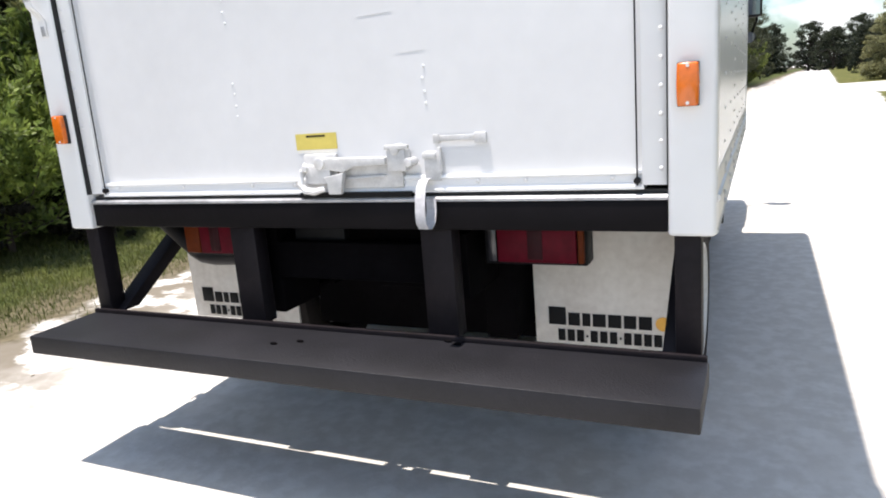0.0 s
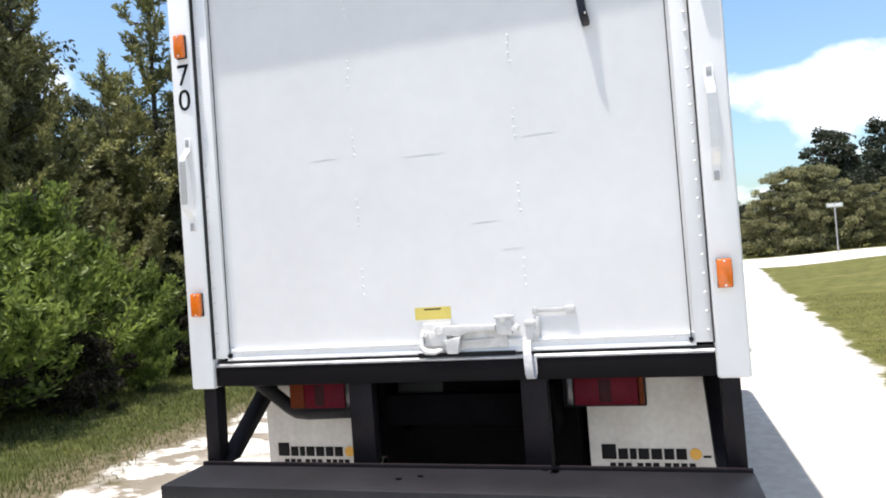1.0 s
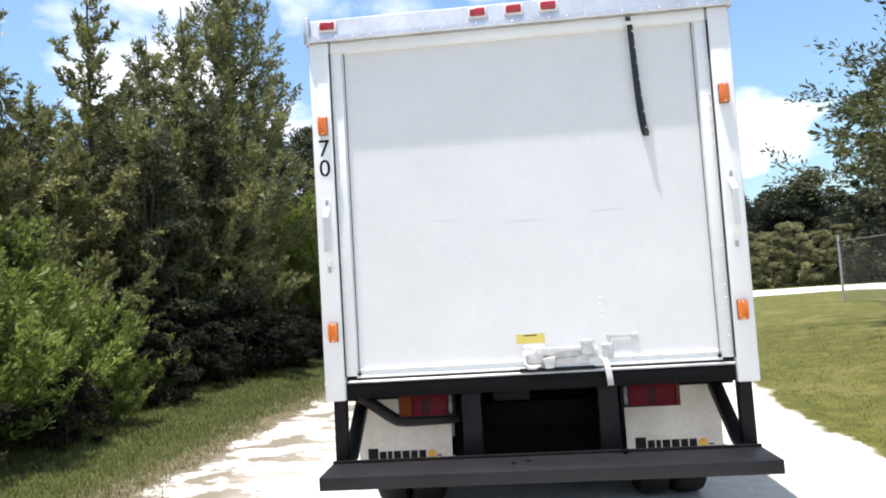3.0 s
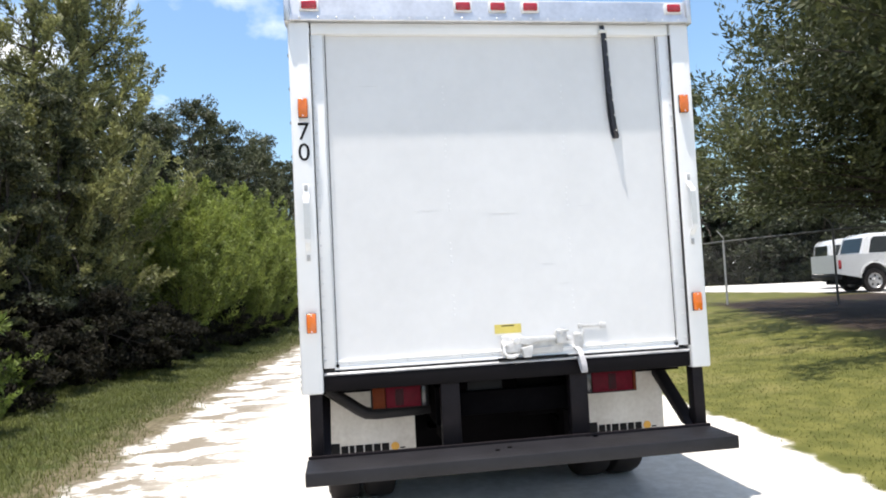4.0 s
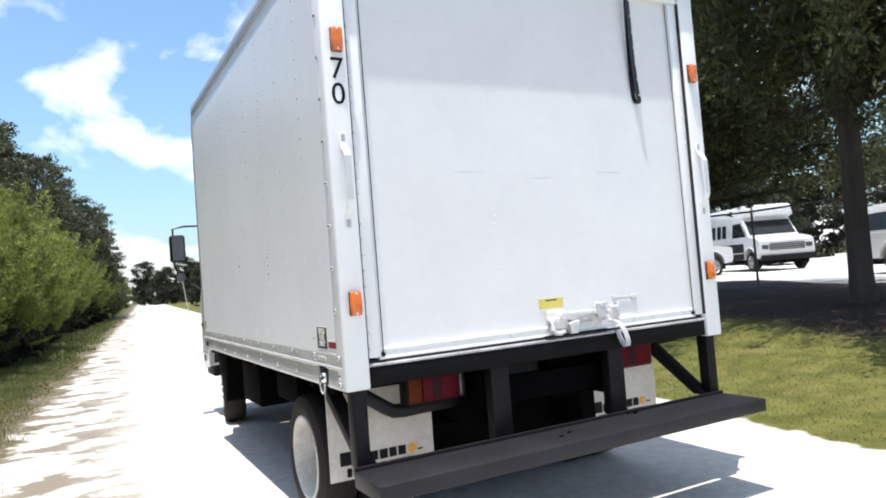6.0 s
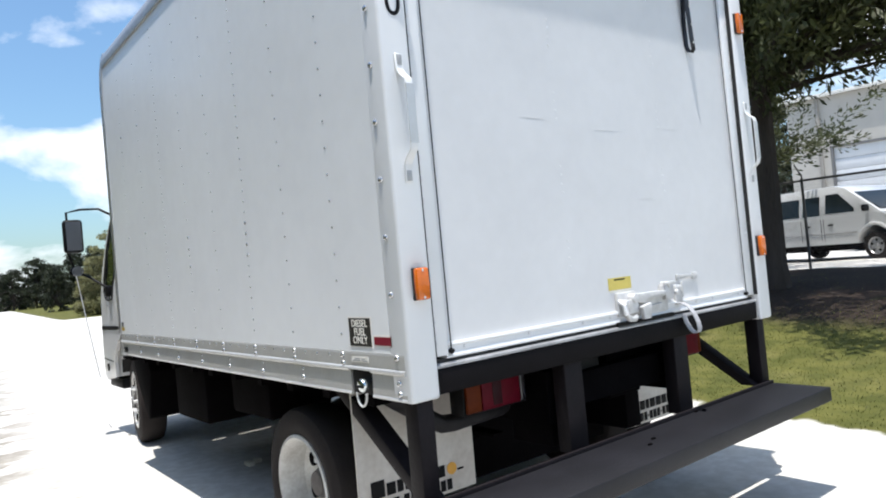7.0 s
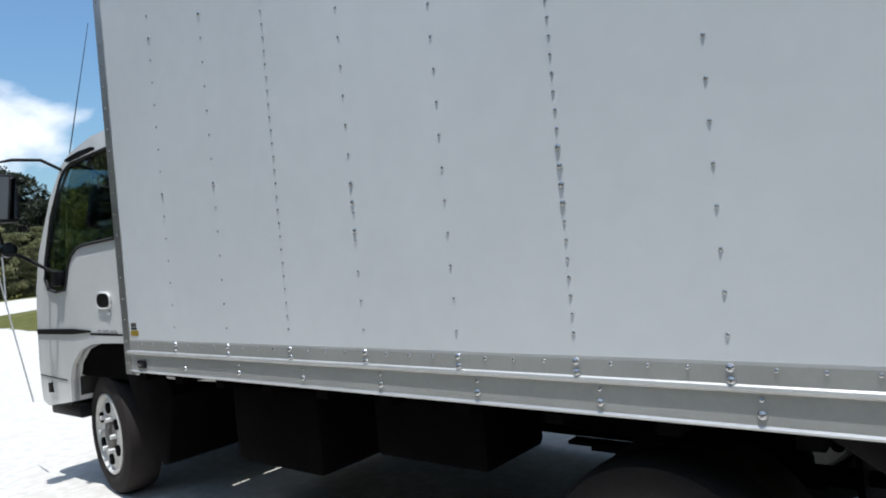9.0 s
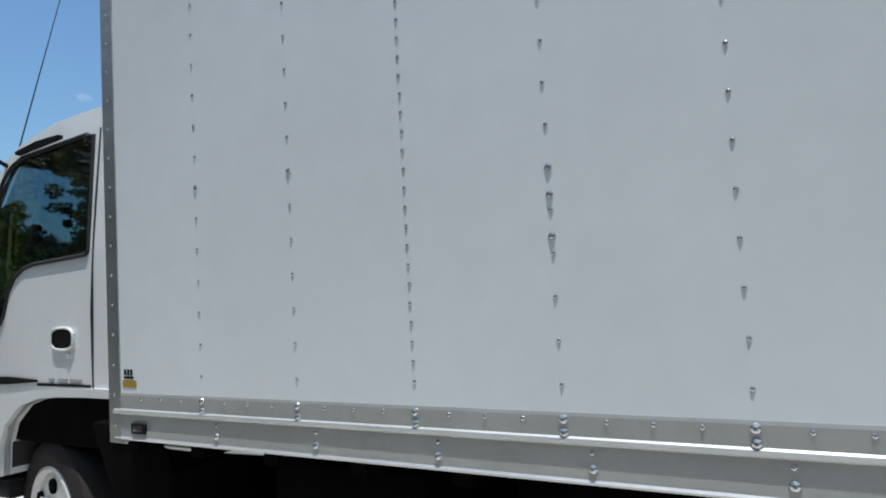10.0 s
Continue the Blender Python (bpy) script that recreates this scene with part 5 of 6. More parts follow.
def make_plume(name, label, height, spread, leaf_mat, seed, leaves, size, low=0.1, trunk_r=0.09, shoots=90, lift=0.75, fat=0.17, group=""):
    """A feathery tree or bush: many upward-reaching shoots, each wrapped in narrow leaves."""
    rr = random.Random(seed)
    r = np.random.default_rng(seed)
    tree = thing(name, label, "tree" if "tree" in name else "shrub", group=group)
    bm = bmesh.new()
    lean = Vector((rr.uniform(-0.2, 0.2), rr.uniform(-0.2, 0.2), 0))
    tube(bm, [Vector((0, 0, -0.15)), Vector((0, 0, 0.3)), lean * 0.4 + Vector((0, 0, height * 0.4)), lean + Vector((0, 0, height * 0.96))], [trunk_r * 1.3, trunk_r, trunk_r * 0.7, 0.012], 8)
    a_, b_, w_ = [], [], []
    for i in range(shoots):
        u = (i + rr.random()) / shoots
        reach = spread * (1.08 - u) ** 0.75 * rr.uniform(0.45, 1.12)
        ang = rr.uniform(0, math.tau)
        z0 = height * (low + (0.93 - low) * u) * rr.uniform(0.90, 1.0)
        root = lean * u + Vector((0, 0, z0))
        mid = root + Vector((math.cos(ang) * reach * 0.6, math.sin(ang) * reach * 0.6, reach * lift * 0.35))
        tip = mid + Vector((math.cos(ang) * reach * 0.4, math.sin(ang) * reach * 0.4, reach * lift * 0.65 + 0.12))
        if i % 2 == 0:
            tube(bm, [root, mid, tip], [trunk_r * 0.22 + 0.004, 0.010, 0.003], 5)
        for p, q, k in ((root, mid, 0.5), (mid, tip, 1.0)):
            a_.append(p)
            b_.append(q)
            w_.append(k)
        for _ in range(3):
            f = rr.uniform(0.15, 1.0)
            p = mid.lerp(tip, f) if rr.random() < 0.6 else root.lerp(mid, f)
            side = Vector((rr.uniform(-1, 1), rr.uniform(-1, 1), rr.uniform(0.1, 1.2))).normalized() * reach * rr.uniform(0.18, 0.42)
            a_.append(p)
            b_.append(p + side)
            w_.append(0.8)
    part("trunk", bm, BARK, tree)
    A, B, W = np.array(a_), np.array(b_), np.array(w_)
    chance = np.linalg.norm(B - A, axis=1) * W
    k = r.choice(len(A), leaves, p=chance / chance.sum())
    t = r.random(leaves)[:, None]
    d = B[k] - A[k]
    d /= np.linalg.norm(d, axis=1)[:, None] + 1e-9
    off = r.normal(size=(leaves, 3))
    off /= np.linalg.norm(off, axis=1)[:, None]
    c = A[k] * (1 - t) + B[k] * t + off * fat * (1.1 - 0.7 * t) * r.random((leaves, 1)) ** 0.7
    way = d * 0.8 + off * 0.7 + r.normal(size=(leaves, 3)) * 0.25
    way /= np.linalg.norm(way, axis=1)[:, None]
    side = np.cross(way, r.normal(size=(leaves, 3)))
    side /= np.linalg.norm(side, axis=1)[:, None] + 1e-9
    ln = size * r.uniform(0.6, 1.4, leaves)[:, None]
    wd = ln * 0.17
    up = np.cross(way, side)
    v = np.stack([c - way * ln * 0.5, c + side * wd + up * wd * 0.3, c + way * ln * 0.5, c - side * wd + up * wd * 0.3], 1).reshape(-1, 3)
    crown = new("crown", mesh_from("crown", v, np.arange(leaves * 4).reshape(-1, 4), leaf_mat))
    crown.parent = tree
    return tree


# the wood on the left verge
woodB = make_tree("broadleaf_tree", "tall dark green tree with a ragged crown in the wood", 8.6, 2.3, LEAF_DARK, 23, 24000, 0.12, 0.08, 0.14, 130, "wide", 0.1, "trees of the wood")
tallP = make_plume("evergreen_tree", "tall feathery evergreen with upright shoots at the road", 9.6, 2.25, LEAF_PINE, 31, 52000, 0.10, 0.16, 0.13, 130, 0.85, 0.20, "evergreens in the wood")
midP = make_plume("evergreen_tree", "grey-green feathery evergreen tree in the roadside wood", 6.6, 2.1, LEAF_PINE, 37, 34000, 0.10, 0.12, 0.10, 100, 0.55, 0.165, "evergreens in the wood")
slimP = make_plume("evergreen_tree", "slender young pine with an open feathery top", 7.4, 1.45, LEAF_PINE, 59, 12000, 0.10, 0.25, 0.08, 58, 0.55, 0.12, "evergreens in the wood")
shrubA = make_plume("shrub", "bright green leafy shrub with loose sprays on the grass verge", 2.25, 1.25, LEAF_LITE, 41, 12000, 0.088, 0.05, 0.035, 70, 0.55, 0.13, "shrubs along the verge")
shrubB = make_plume("shrub", "yellow-green feathery bush with upright shoots on the verge", 4.2, 1.75, LEAF_BUSH, 53, 34000, 0.085, 0.04, 0.05, 110, 1.0, 0.16, "bushes along the verge")
# undergrowth whose leaves hold the wood's deep shade in their colour
shrubC = make_tree("shrub", "low undergrowth at the wood's edge, its leaves darkened to deep shade", 1.3, 0.95, LEAF_SHADE, 67, 7000, 0.075, 0.05, 0.03, 40, "round", 0.0, "undergrowth")
farT = make_tree("distant_tree", "dark green tree in the distant treeline", 8.0, 4.0, LEAF_FAR, 71, 14000, 0.30, 0.01, 0.2, 110, "hedge", 0.1, "trees of the distance")
farU = make_tree("distant_tree", "dark ragged pine-wood tree in the distance", 10.0, 3.8, LEAF_FAR, 83, 14000, 0.30, 0.02, 0.2, 110, "hedge", 0.1, "trees of the distance")

rr = random.Random(9)
WOOD = [(tallP, -6.2, 10.9, 1.0), (tallP, -7.4, 2.5, 0.78), (midP, -6.9, 4.4, 0.76), (slimP, -6.95, 7.1, 1.0), (slimP, -7.25, 4.7, 0.86), (slimP, -5.95, 8.8, 1.02), (midP, -6.8, 6.4, 0.70), (midP, -7.0, 8.4, 0.84), (midP, -5.9, 9.3, 0.80), (midP, -8.4, 5.6, 0.80), (midP, -8.6, 7.8, 0.88), (midP, -8.4, 0.6, 0.95), (tallP, -8.6, 12.4, 0.92),
        (midP, -9.0, 3.0, 0.8), (woodB, -9.8, 5.0, 0.48), (woodB, -9.6, 8.8, 0.55), (woodB, -10.2, 1.4, 0.5), (woodB, -7.4, 9.6, 0.46), (woodB, -7.8, 7.0, 0.40), (midP, -6.9, -1.6, 0.9), (midP, -6.7, -4.2, 1.0), (woodB, -7.0, -7.0, 0.8), (woodB, -7.2, -10.5, 0.9), (woodB, -7.2, -14.5, 0.9), (woodB, -6.1, 7.4, 0.54), (woodB, -5.9, 8.9, 0.58), (woodB, -6.1, 10.5, 0.55), (woodB, -8.6, -2.6, 0.6), (woodB, -9.2, -6.0, 0.7), (woodB, -10.0, 12.6, 0.7),
        (woodB, -9.4, 16.5, 0.85), (woodB, -8.4, 19.5, 0.95), (woodB, -7.4, 22.5, 1.00), (woodB, -6.6, 25.5, 1.04), (woodB, -5.9, 28.8, 1.08), (woodB, -5.2, 32.2, 1.10), (woodB, -4.8, 35.6, 1.12), (woodB, -4.2, 39.2, 1.14), (woodB, -3.6, 42.8, 1.10), (woodB, -2.4, 46.4, 1.06), (woodB, -1.5, 50.2, 1.02), (woodB, -0.7, 54.4, 0.97), (woodB, -0.2, 59.0, 0.90), (woodB, 0.2, 64.0, 0.72), (woodB, 1.2, 70.0, 0.55),
        (woodB, -11.0, 24.0, 1.1), (woodB, -8.3, 5.4, 0.78), (woodB, -8.2, 3.9, 0.80), (woodB, -9.0, 2.2, 0.80), (woodB, -9.6, 31.0, 1.2), (woodB, -8.4, 38.0, 1.2), (woodB, -7.4, 45.0, 1.1)]
used = set()
for src, x, y, s in WOOD:
    turn = rr.uniform(0, 360)
    if src in used:
        place(src, x, y, turn, s, rr.uniform(0.92, 1.06))
    else:
        used.add(src)
        set_first(src, x, y, turn, s)
SHRUBS = [(shrubA, -5.2, 2.3, 0.95), (shrubA, -5.6, 3.4, 1.05), (shrubA, -5.5, 4.8, 0.62), (shrubA, -6.1, 1.2, 1.1), (shrubA, -6.3, 4.2, 0.95), (shrubA, -6.2, 0.0, 1.1), (shrubA, -7.0, 1.6, 1.2), (shrubA, -4.9, 4.0, 0.42), (shrubA, -5.3, 6.0, 0.42), (shrubA, -7.0, -1.0, 1.2), (shrubA, -6.0, 2.4, 1.25),
          (shrubB, -5.4, 12.8, 0.95), (shrubB, -5.5, 14.6, 1.06), (shrubB, -5.6, 16.6, 1.12), (shrubB, -5.3, 18.8, 1.12), (shrubB, -5.6, 21.0, 1.16), (shrubB, -6.8, 13.8, 1.15), (shrubB, -6.9, 17.5, 1.25), (shrubB, -4.7, 16.0, 0.62), (shrubB, -4.6, 19.8, 0.7),
          (shrubB, -5.4, 24.0, 1.15), (shrubB, -5.5, 27.5, 1.15), (shrubB, -5.4, 31.0, 1.15), (shrubB, -5.2, 35.0, 1.15), (shrubB, -5.4, 39.0, 1.1), (shrubB, -5.0, 44.0, 1.1), (shrubB, -4.4, 50.0, 1.0), (shrubB, -3.6, 55.0, 0.9)]
for src, x, y, s in SHRUBS:
    turn = rr.uniform(0, 360)
    x += float(road_bend(y)) * (0.9 if y > 11 else 0.0)
    if src in used:
        place(src, x, y, turn, s, rr.uniform(0.9, 1.1))
    else:
        used.add(src)
        set_first(src, x, y, turn, s)
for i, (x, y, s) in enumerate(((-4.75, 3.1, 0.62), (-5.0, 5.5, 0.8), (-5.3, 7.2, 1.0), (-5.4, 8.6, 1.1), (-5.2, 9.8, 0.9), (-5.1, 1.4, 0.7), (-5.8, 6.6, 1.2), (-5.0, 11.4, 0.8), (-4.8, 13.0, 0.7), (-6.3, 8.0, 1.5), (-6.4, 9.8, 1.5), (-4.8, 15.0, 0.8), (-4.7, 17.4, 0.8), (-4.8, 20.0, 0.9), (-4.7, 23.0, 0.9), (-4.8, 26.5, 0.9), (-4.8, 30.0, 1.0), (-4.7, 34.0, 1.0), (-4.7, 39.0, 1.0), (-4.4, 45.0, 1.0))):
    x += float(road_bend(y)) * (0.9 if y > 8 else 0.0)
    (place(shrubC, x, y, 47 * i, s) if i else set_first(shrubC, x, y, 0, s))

# the oak on the lawn
oak = make_plume("oak_tree", "large dark live oak with low spreading branches on the lawn", 9.2, 5.2, LEAF_OAK, 97, 112000, 0.130, 0.25, 0.19, 330, 0.10, 0.46, "oaks along the fence")
set_first(oak, 11.9, 9.6, 20, 1.12, 0.94)
place(oak, 9.0, 3.76, 140, 1.0, 1.50)
place(oak, 10.6, -0.6, 250, 1.1, 1.45)
loner = make_tree("lone_tree", "tall thin-crowned tree standing far beyond the lawn", 16.5, 3.4, LEAF_OAK, 131, 5200, 0.36, 0.45, 0.16, 42, "round", 0.1)
set_first(loner, 29.3, 50.5, 30)

# distant trees
FAR = []
for i in range(7):
    FAR.append((-12 + 2.2 * i + rr.uniform(-1, 1), 74 + 4 * i + rr.uniform(-3, 3), rr.uniform(0.50, 0.65)))
for i in range(16):
    FAR.append((-26 + 5.0 * i + rr.uniform(-1.5, 1.5), 132 + rr.uniform(-6, 6), rr.uniform(0.62, 0.78) if i < 9 else rr.uniform(0.8, 1.0)))
for i in range(10):
    FAR.append((10.5 + 3.0 * i + rr.uniform(-1, 1), 70 + rr.uniform(-2, 2), (0.4, 0.6)[i] if i < 2 else rr.uniform(1.02, 1.25) if i < 7 else 0.95))
for i in range(10):
    FAR.append((36 + 5.0 * i + rr.uniform(-1, 1), 88 - 1.5 * i + rr.uniform(-4, 4), rr.uniform(0.85, 1.05)))
for x, y, k in ((26.0, 50.0, 0.86), (30.5, 49.0, 0.80)):
    FAR.append((x, y, k))
for i in range(12):
    FAR.append((14 + 3.4 * i + rr.uniform(-1, 1), (42 if i > 6 else 50) - 0.9 * i + rr.uniform(-2, 2), rr.uniform(0.86, 1.02)))
for i in range(10):
    FAR.append((20 + 4.0 * i + rr.uniform(-1, 1), 50 - 1.2 * i + rr.uniform(-2, 2), rr.uniform(0.85, 1.05)))
for i in range(13):
    FAR.append((7.5 + 2.7 * i + rr.uniform(-0.6, 0.6), 106 + rr.uniform(-3, 3), rr.uniform(0.60, 0.74)))
for i in range(7):
    FAR.append((52 + rr.uniform(-2, 2), 30 - 7 * i, rr.uniform(0.9, 1.2)))
FAR += [(-9.5, 80.0, 0.72), (-6.2, 83.0, 0.66), (-3.4, 88.0, 0.60), (-0.6, 86.0, 0.55), (0.6, 78.0, 0.46), (1.6, 95.0, 0.60)]
for i, (x, y, s) in enumerate(FAR):
    if 13.0 < x < 27.0 and 40 < y < 56:
        y, s = y + 10.0, (0.60 + 0.030 * (x - 14.0)) * (0.93 + 0.14 * rr.random())
    src = (farT, farU)[i % 2]
    if src in used:
        place(src, x, y, rr.uniform(0, 360), s, rr.uniform(0.9, 1.1))
    else:
        used.add(src)
        set_first(src, x, y, 0, s)

# olive scrub across the far track
hedge = make_tree("scrub_bush", "olive-green scrub bush across the far white track", 5.6, 2.3, LEAF_HEDGE, 103, 20000, 0.14, 0.01, 0.08, 90, "hedge", 0.0, "scrub across the track")
set_first(hedge, 8.3, 50.0, 0, 0.72)
for i in range(1, 13):
    place(hedge, 8.3 + 1.6 * i + rr.uniform(-0.5, 0.5), 49.5 + rr.uniform(-0.8, 0.8), 67 * i, rr.uniform(0.90, 1.08) * (1.0 if i < 4 else 0.80))

# grass: blades on the verges and on the lawn


def blades(name, label, spots, height, seed, width=0.006, mat=GRASSM):
    r = np.random.default_rng(seed)
    n = len(spots)
    x, y = spots[:, 0], spots[:, 1]
    z = ground_height(x, y) - 0.01
    a = r.uniform(0, math.tau, n)
    h = height * r.uniform(0.45, 1.3, n)
    bend = h * r.uniform(0.2, 0.8, n)
    dx, dy = np.cos(a), np.sin(a)
    w = width * r.uniform(0.7, 1.5, n)
    base = np.stack([x, y, z], 1)
    side = np.stack([-dy * w, dx * w, 0 * w], 1)
    mid = base + np.stack([dx * bend * 0.35, dy * bend * 0.35, h * 0.6], 1)
    tip = base + np.stack([dx * bend, dy * bend, h * 0.95], 1)
    v = np.stack([base - side, base + side, mid + side * 0.7, tip, mid - side * 0.7], 1).reshape(-1, 3)
    k = np.arange(n)[:, None] * 5
    f = np.concatenate([k + np.array([0, 1, 2, 4])], 0)
    me = bpy.data.meshes.new(name)
    tri = k + np.array([4, 2, 3])
    nf = n
    me.vertices.add(len(v))
    me.vertices.foreach_set("co", v.astype(np.float32).ravel())
    me.loops.add(nf * 7)
    me.loops.foreach_set("vertex_index", np.concatenate([f, tri], 1).astype(np.int32).ravel())
    me.polygons.add(nf * 2)
    me.polygons.foreach_set("loop_start", np.stack([np.arange(nf) * 7, np.arange(nf) * 7 + 4], 1).astype(np.int32).ravel())
    me.update(calc_edges=True)
    me.materials.append(mat)
    return tagged(new(name, me), label, "grass", kind="stuff")


r_ = np.random.default_rng(5)


def strewn(n, x0, x1, y0, y1, keep):
    x, y = r_.uniform(x0, x1, n), r_.uniform(y0, y1, n)
    k = keep(x, y)
    return np.stack([x[k], y[k]], 1)


patch = lambda x, y: np.sin(2.3 * x + 1.1 * np.sin(1.3 * y)) * np.sin(1.7 * y + 0.6 * np.sin(2.9 * x))
left_spots = strewn(240000, -6.2, -1.9, -1.0, 16.0, lambda x, y: (x - road_bend(y) < -3.08 + 0.30 * patch(x, y)) & (r_.random(len(x)) < np.clip((-3.0 - x + road_bend(y)) * 1.2, 0.05, 1)))
blades("verge_grass", "tall green verge grass with dry tufts", left_spots, 0.055, 1, 0.0032, VERGEM)
left_far = strewn(40000, -6.5, 0.5, 16.0, 45.0, lambda x, y: x - road_bend(y) < -3.4 + 0.3 * patch(x, y))
blades("verge_grass", "tall green verge grass further along the road", left_far, 0.12, 2, 0.010, VERGEM)
lawn_spots = strewn(160000, 2.4, 11.0, -4.0, 14.0, lambda x, y: (x > 2.50 + 0.11 * np.maximum(y, 0) + 0.12 * patch(3 * x, 3 * y)) & (r_.random(len(x)) < np.clip(1.25 - (x - 5.6) * 0.6, 0.03, 1)))
blades("lawn_grass", "short mown lawn grass beside the road", lawn_spots, 0.028, 3, 0.0034)

# loose litter and stones on the road's left edge
bm = bmesh.new()
for _ in range(240):
    x = -3.0 + abs(rr.gauss(0, 0.55))
    y = rr.uniform(0.3, 20)
    bmesh.ops.create_icosphere(bm, subdivisions=1, radius=rr.uniform(0.004, 0.011), matrix=Matrix.Translation((x, y, 0.004 + float(ground_height(x, y)))) @ pose(0, 0, 0, 0, 0, rr.uniform(0, 180)) @ Matrix.Diagonal((1.8, 0.9, 0.6, 1)))
tagged(part("loose_stones", bm, material("limestone_pebbles", (0.42, 0.37, 0.30), rough=0.9, vary=0.3, scale=9, island=0.3), None), "small loose stones along the road edge", "stones", kind="stuff")
for x, y, l in ((-0.62, 2.95, 0.10), (-0.55, 3.0, 0.05)):
    bm = bmesh.new()
    box(bm, x, x + 0.05, y, y + l, -0.02, 0.012)
    soften(bm, 0.01)
    tagged(part("limestone_lump", bm, material("white_limestone", (0.7, 0.67, 0.6), rough=0.9, vary=0.2, scale=12), None), "small pale limestone lump under the truck", "stone")

# ---- chain-link fence along the yard ----
fence = thing("chain_link_fence", "galvanised chain-link fence round a vehicle yard", "fence")
FH = 1.98


def fence_at(y):
    """The fence line: it swings away from the road towards the hall."""
    x = 11.0 + 2.3 * float(ease((17.0 - y) / 10.0))
    return Vector((x, y, float(ground_height(x, y))))


posts_y = [20.1 - 3.75 * k for k in range(8)]
for k, y in enumerate(posts_y):
    q = fence_at(y)
    bm = bmesh.new()
    cyl(bm, q - Vector((0, 0, 0.1)), q + Vector((0, 0, FH + (0.22 if k == 0 else 0.05))), 0.038 if k == 0 else 0.030, seg=12)
    if k:
        tube(bm, [q + Vector((0, 0, FH)), q + Vector((0.02, 0, FH + 0.10)), q + Vector((-0.16, 0.06, FH + 0.36))], [0.022, 0.020, 0.014], 8)
    part("fence_post", bm, GALV if k < 2 else DARKPIPE, fence)
bm = bmesh.new()
tube(bm, [fence_at(y) + Vector((0, 0, FH)) for y in posts_y], 0.026, 8)
part("top_rail", bm, DARKPIPE, fence)
bm = bmesh.new()
d = 0.065
for y in np.arange(posts_y[-1], posts_y[0], d):
    for sgn in (1, -1):
        yb = min(max(y + sgn * FH, posts_y[-1]), posts_y[0])
        rise = min(abs(yb - y), FH - 0.04)
        a, b = fence_at(y) + Vector((0, 0, 0.04)), fence_at(yb) + Vector((0, 0, 0.04 + rise))
        if (b - a).length < 0.05:
            continue
        side = (b - a).normalized().cross(Vector((1, 0, 0))) * 0.0016
        ring = [side, side * -0.5 + Vector((0.0014, 0, 0)), side * -0.5 - Vector((0.0014, 0, 0))]
        va, vb = [bm.verts.new(a + k) for k in ring], [bm.verts.new(b + k) for k in ring]
        for k in range(3):
            bm.faces.new((va[k], va[k - 1], vb[k - 1], vb[k]))
part("wire_mesh", bm, DARKPIPE, fence, smooth=False)

# ---- vehicles in the yard ----


def arch(cy, r, z0, n=8):
    """Points over a wheel, from its rear to its front."""
    return [(cy + r * math.cos(math.pi - math.pi * k / n), z0 + r * math.sin(math.pi * k / n)) for k in range(n + 1)]


RIMV = material("dull_alloy", (0.40, 0.40, 0.40), rough=0.4, metal=0.6, vary=0.2, scale=14)


def road_wheel(parent, x, y, r, sign):
    b = bmesh.new()
    w = 0.22
    lathe(b, [(-w / 2, r * 0.62), (-w / 2, r * 0.92), (-w * 0.35, r), (w * 0.35, r), (w / 2, r * 0.92), (w / 2, r * 0.62)], (x, y, r), 24)
    tyre = part("wheel", b, RUBBER, parent)
    b = bmesh.new()
    o = sign * w / 2
    lathe(b, [(o * 0.8, r * 0.66), (o * 1.0, r * 0.62), (o * 0.7, r * 0.55), (o * 0.75, r * 0.2), (o * 1.0, r * 0.15), (o * 1.0, 0.001)], (x, y, r), 20)
    part("rim", b, RIMV, tyre, "dull metal rim")
    b = bmesh.new()
    for k in range(5):
        a = k * math.tau / 5 + 0.3
        c = Vector((x + o * 0.74, y + r * 0.40 * math.cos(a), r + r * 0.40 * math.sin(a)))
        cyl(b, c - Vector((sign * 0.02, 0, 0)), c + Vector((sign * 0.006, 0, 0)), r * 0.095, seg=10)
    part("rim_opening", b, UNDER, tyre, smooth=False)


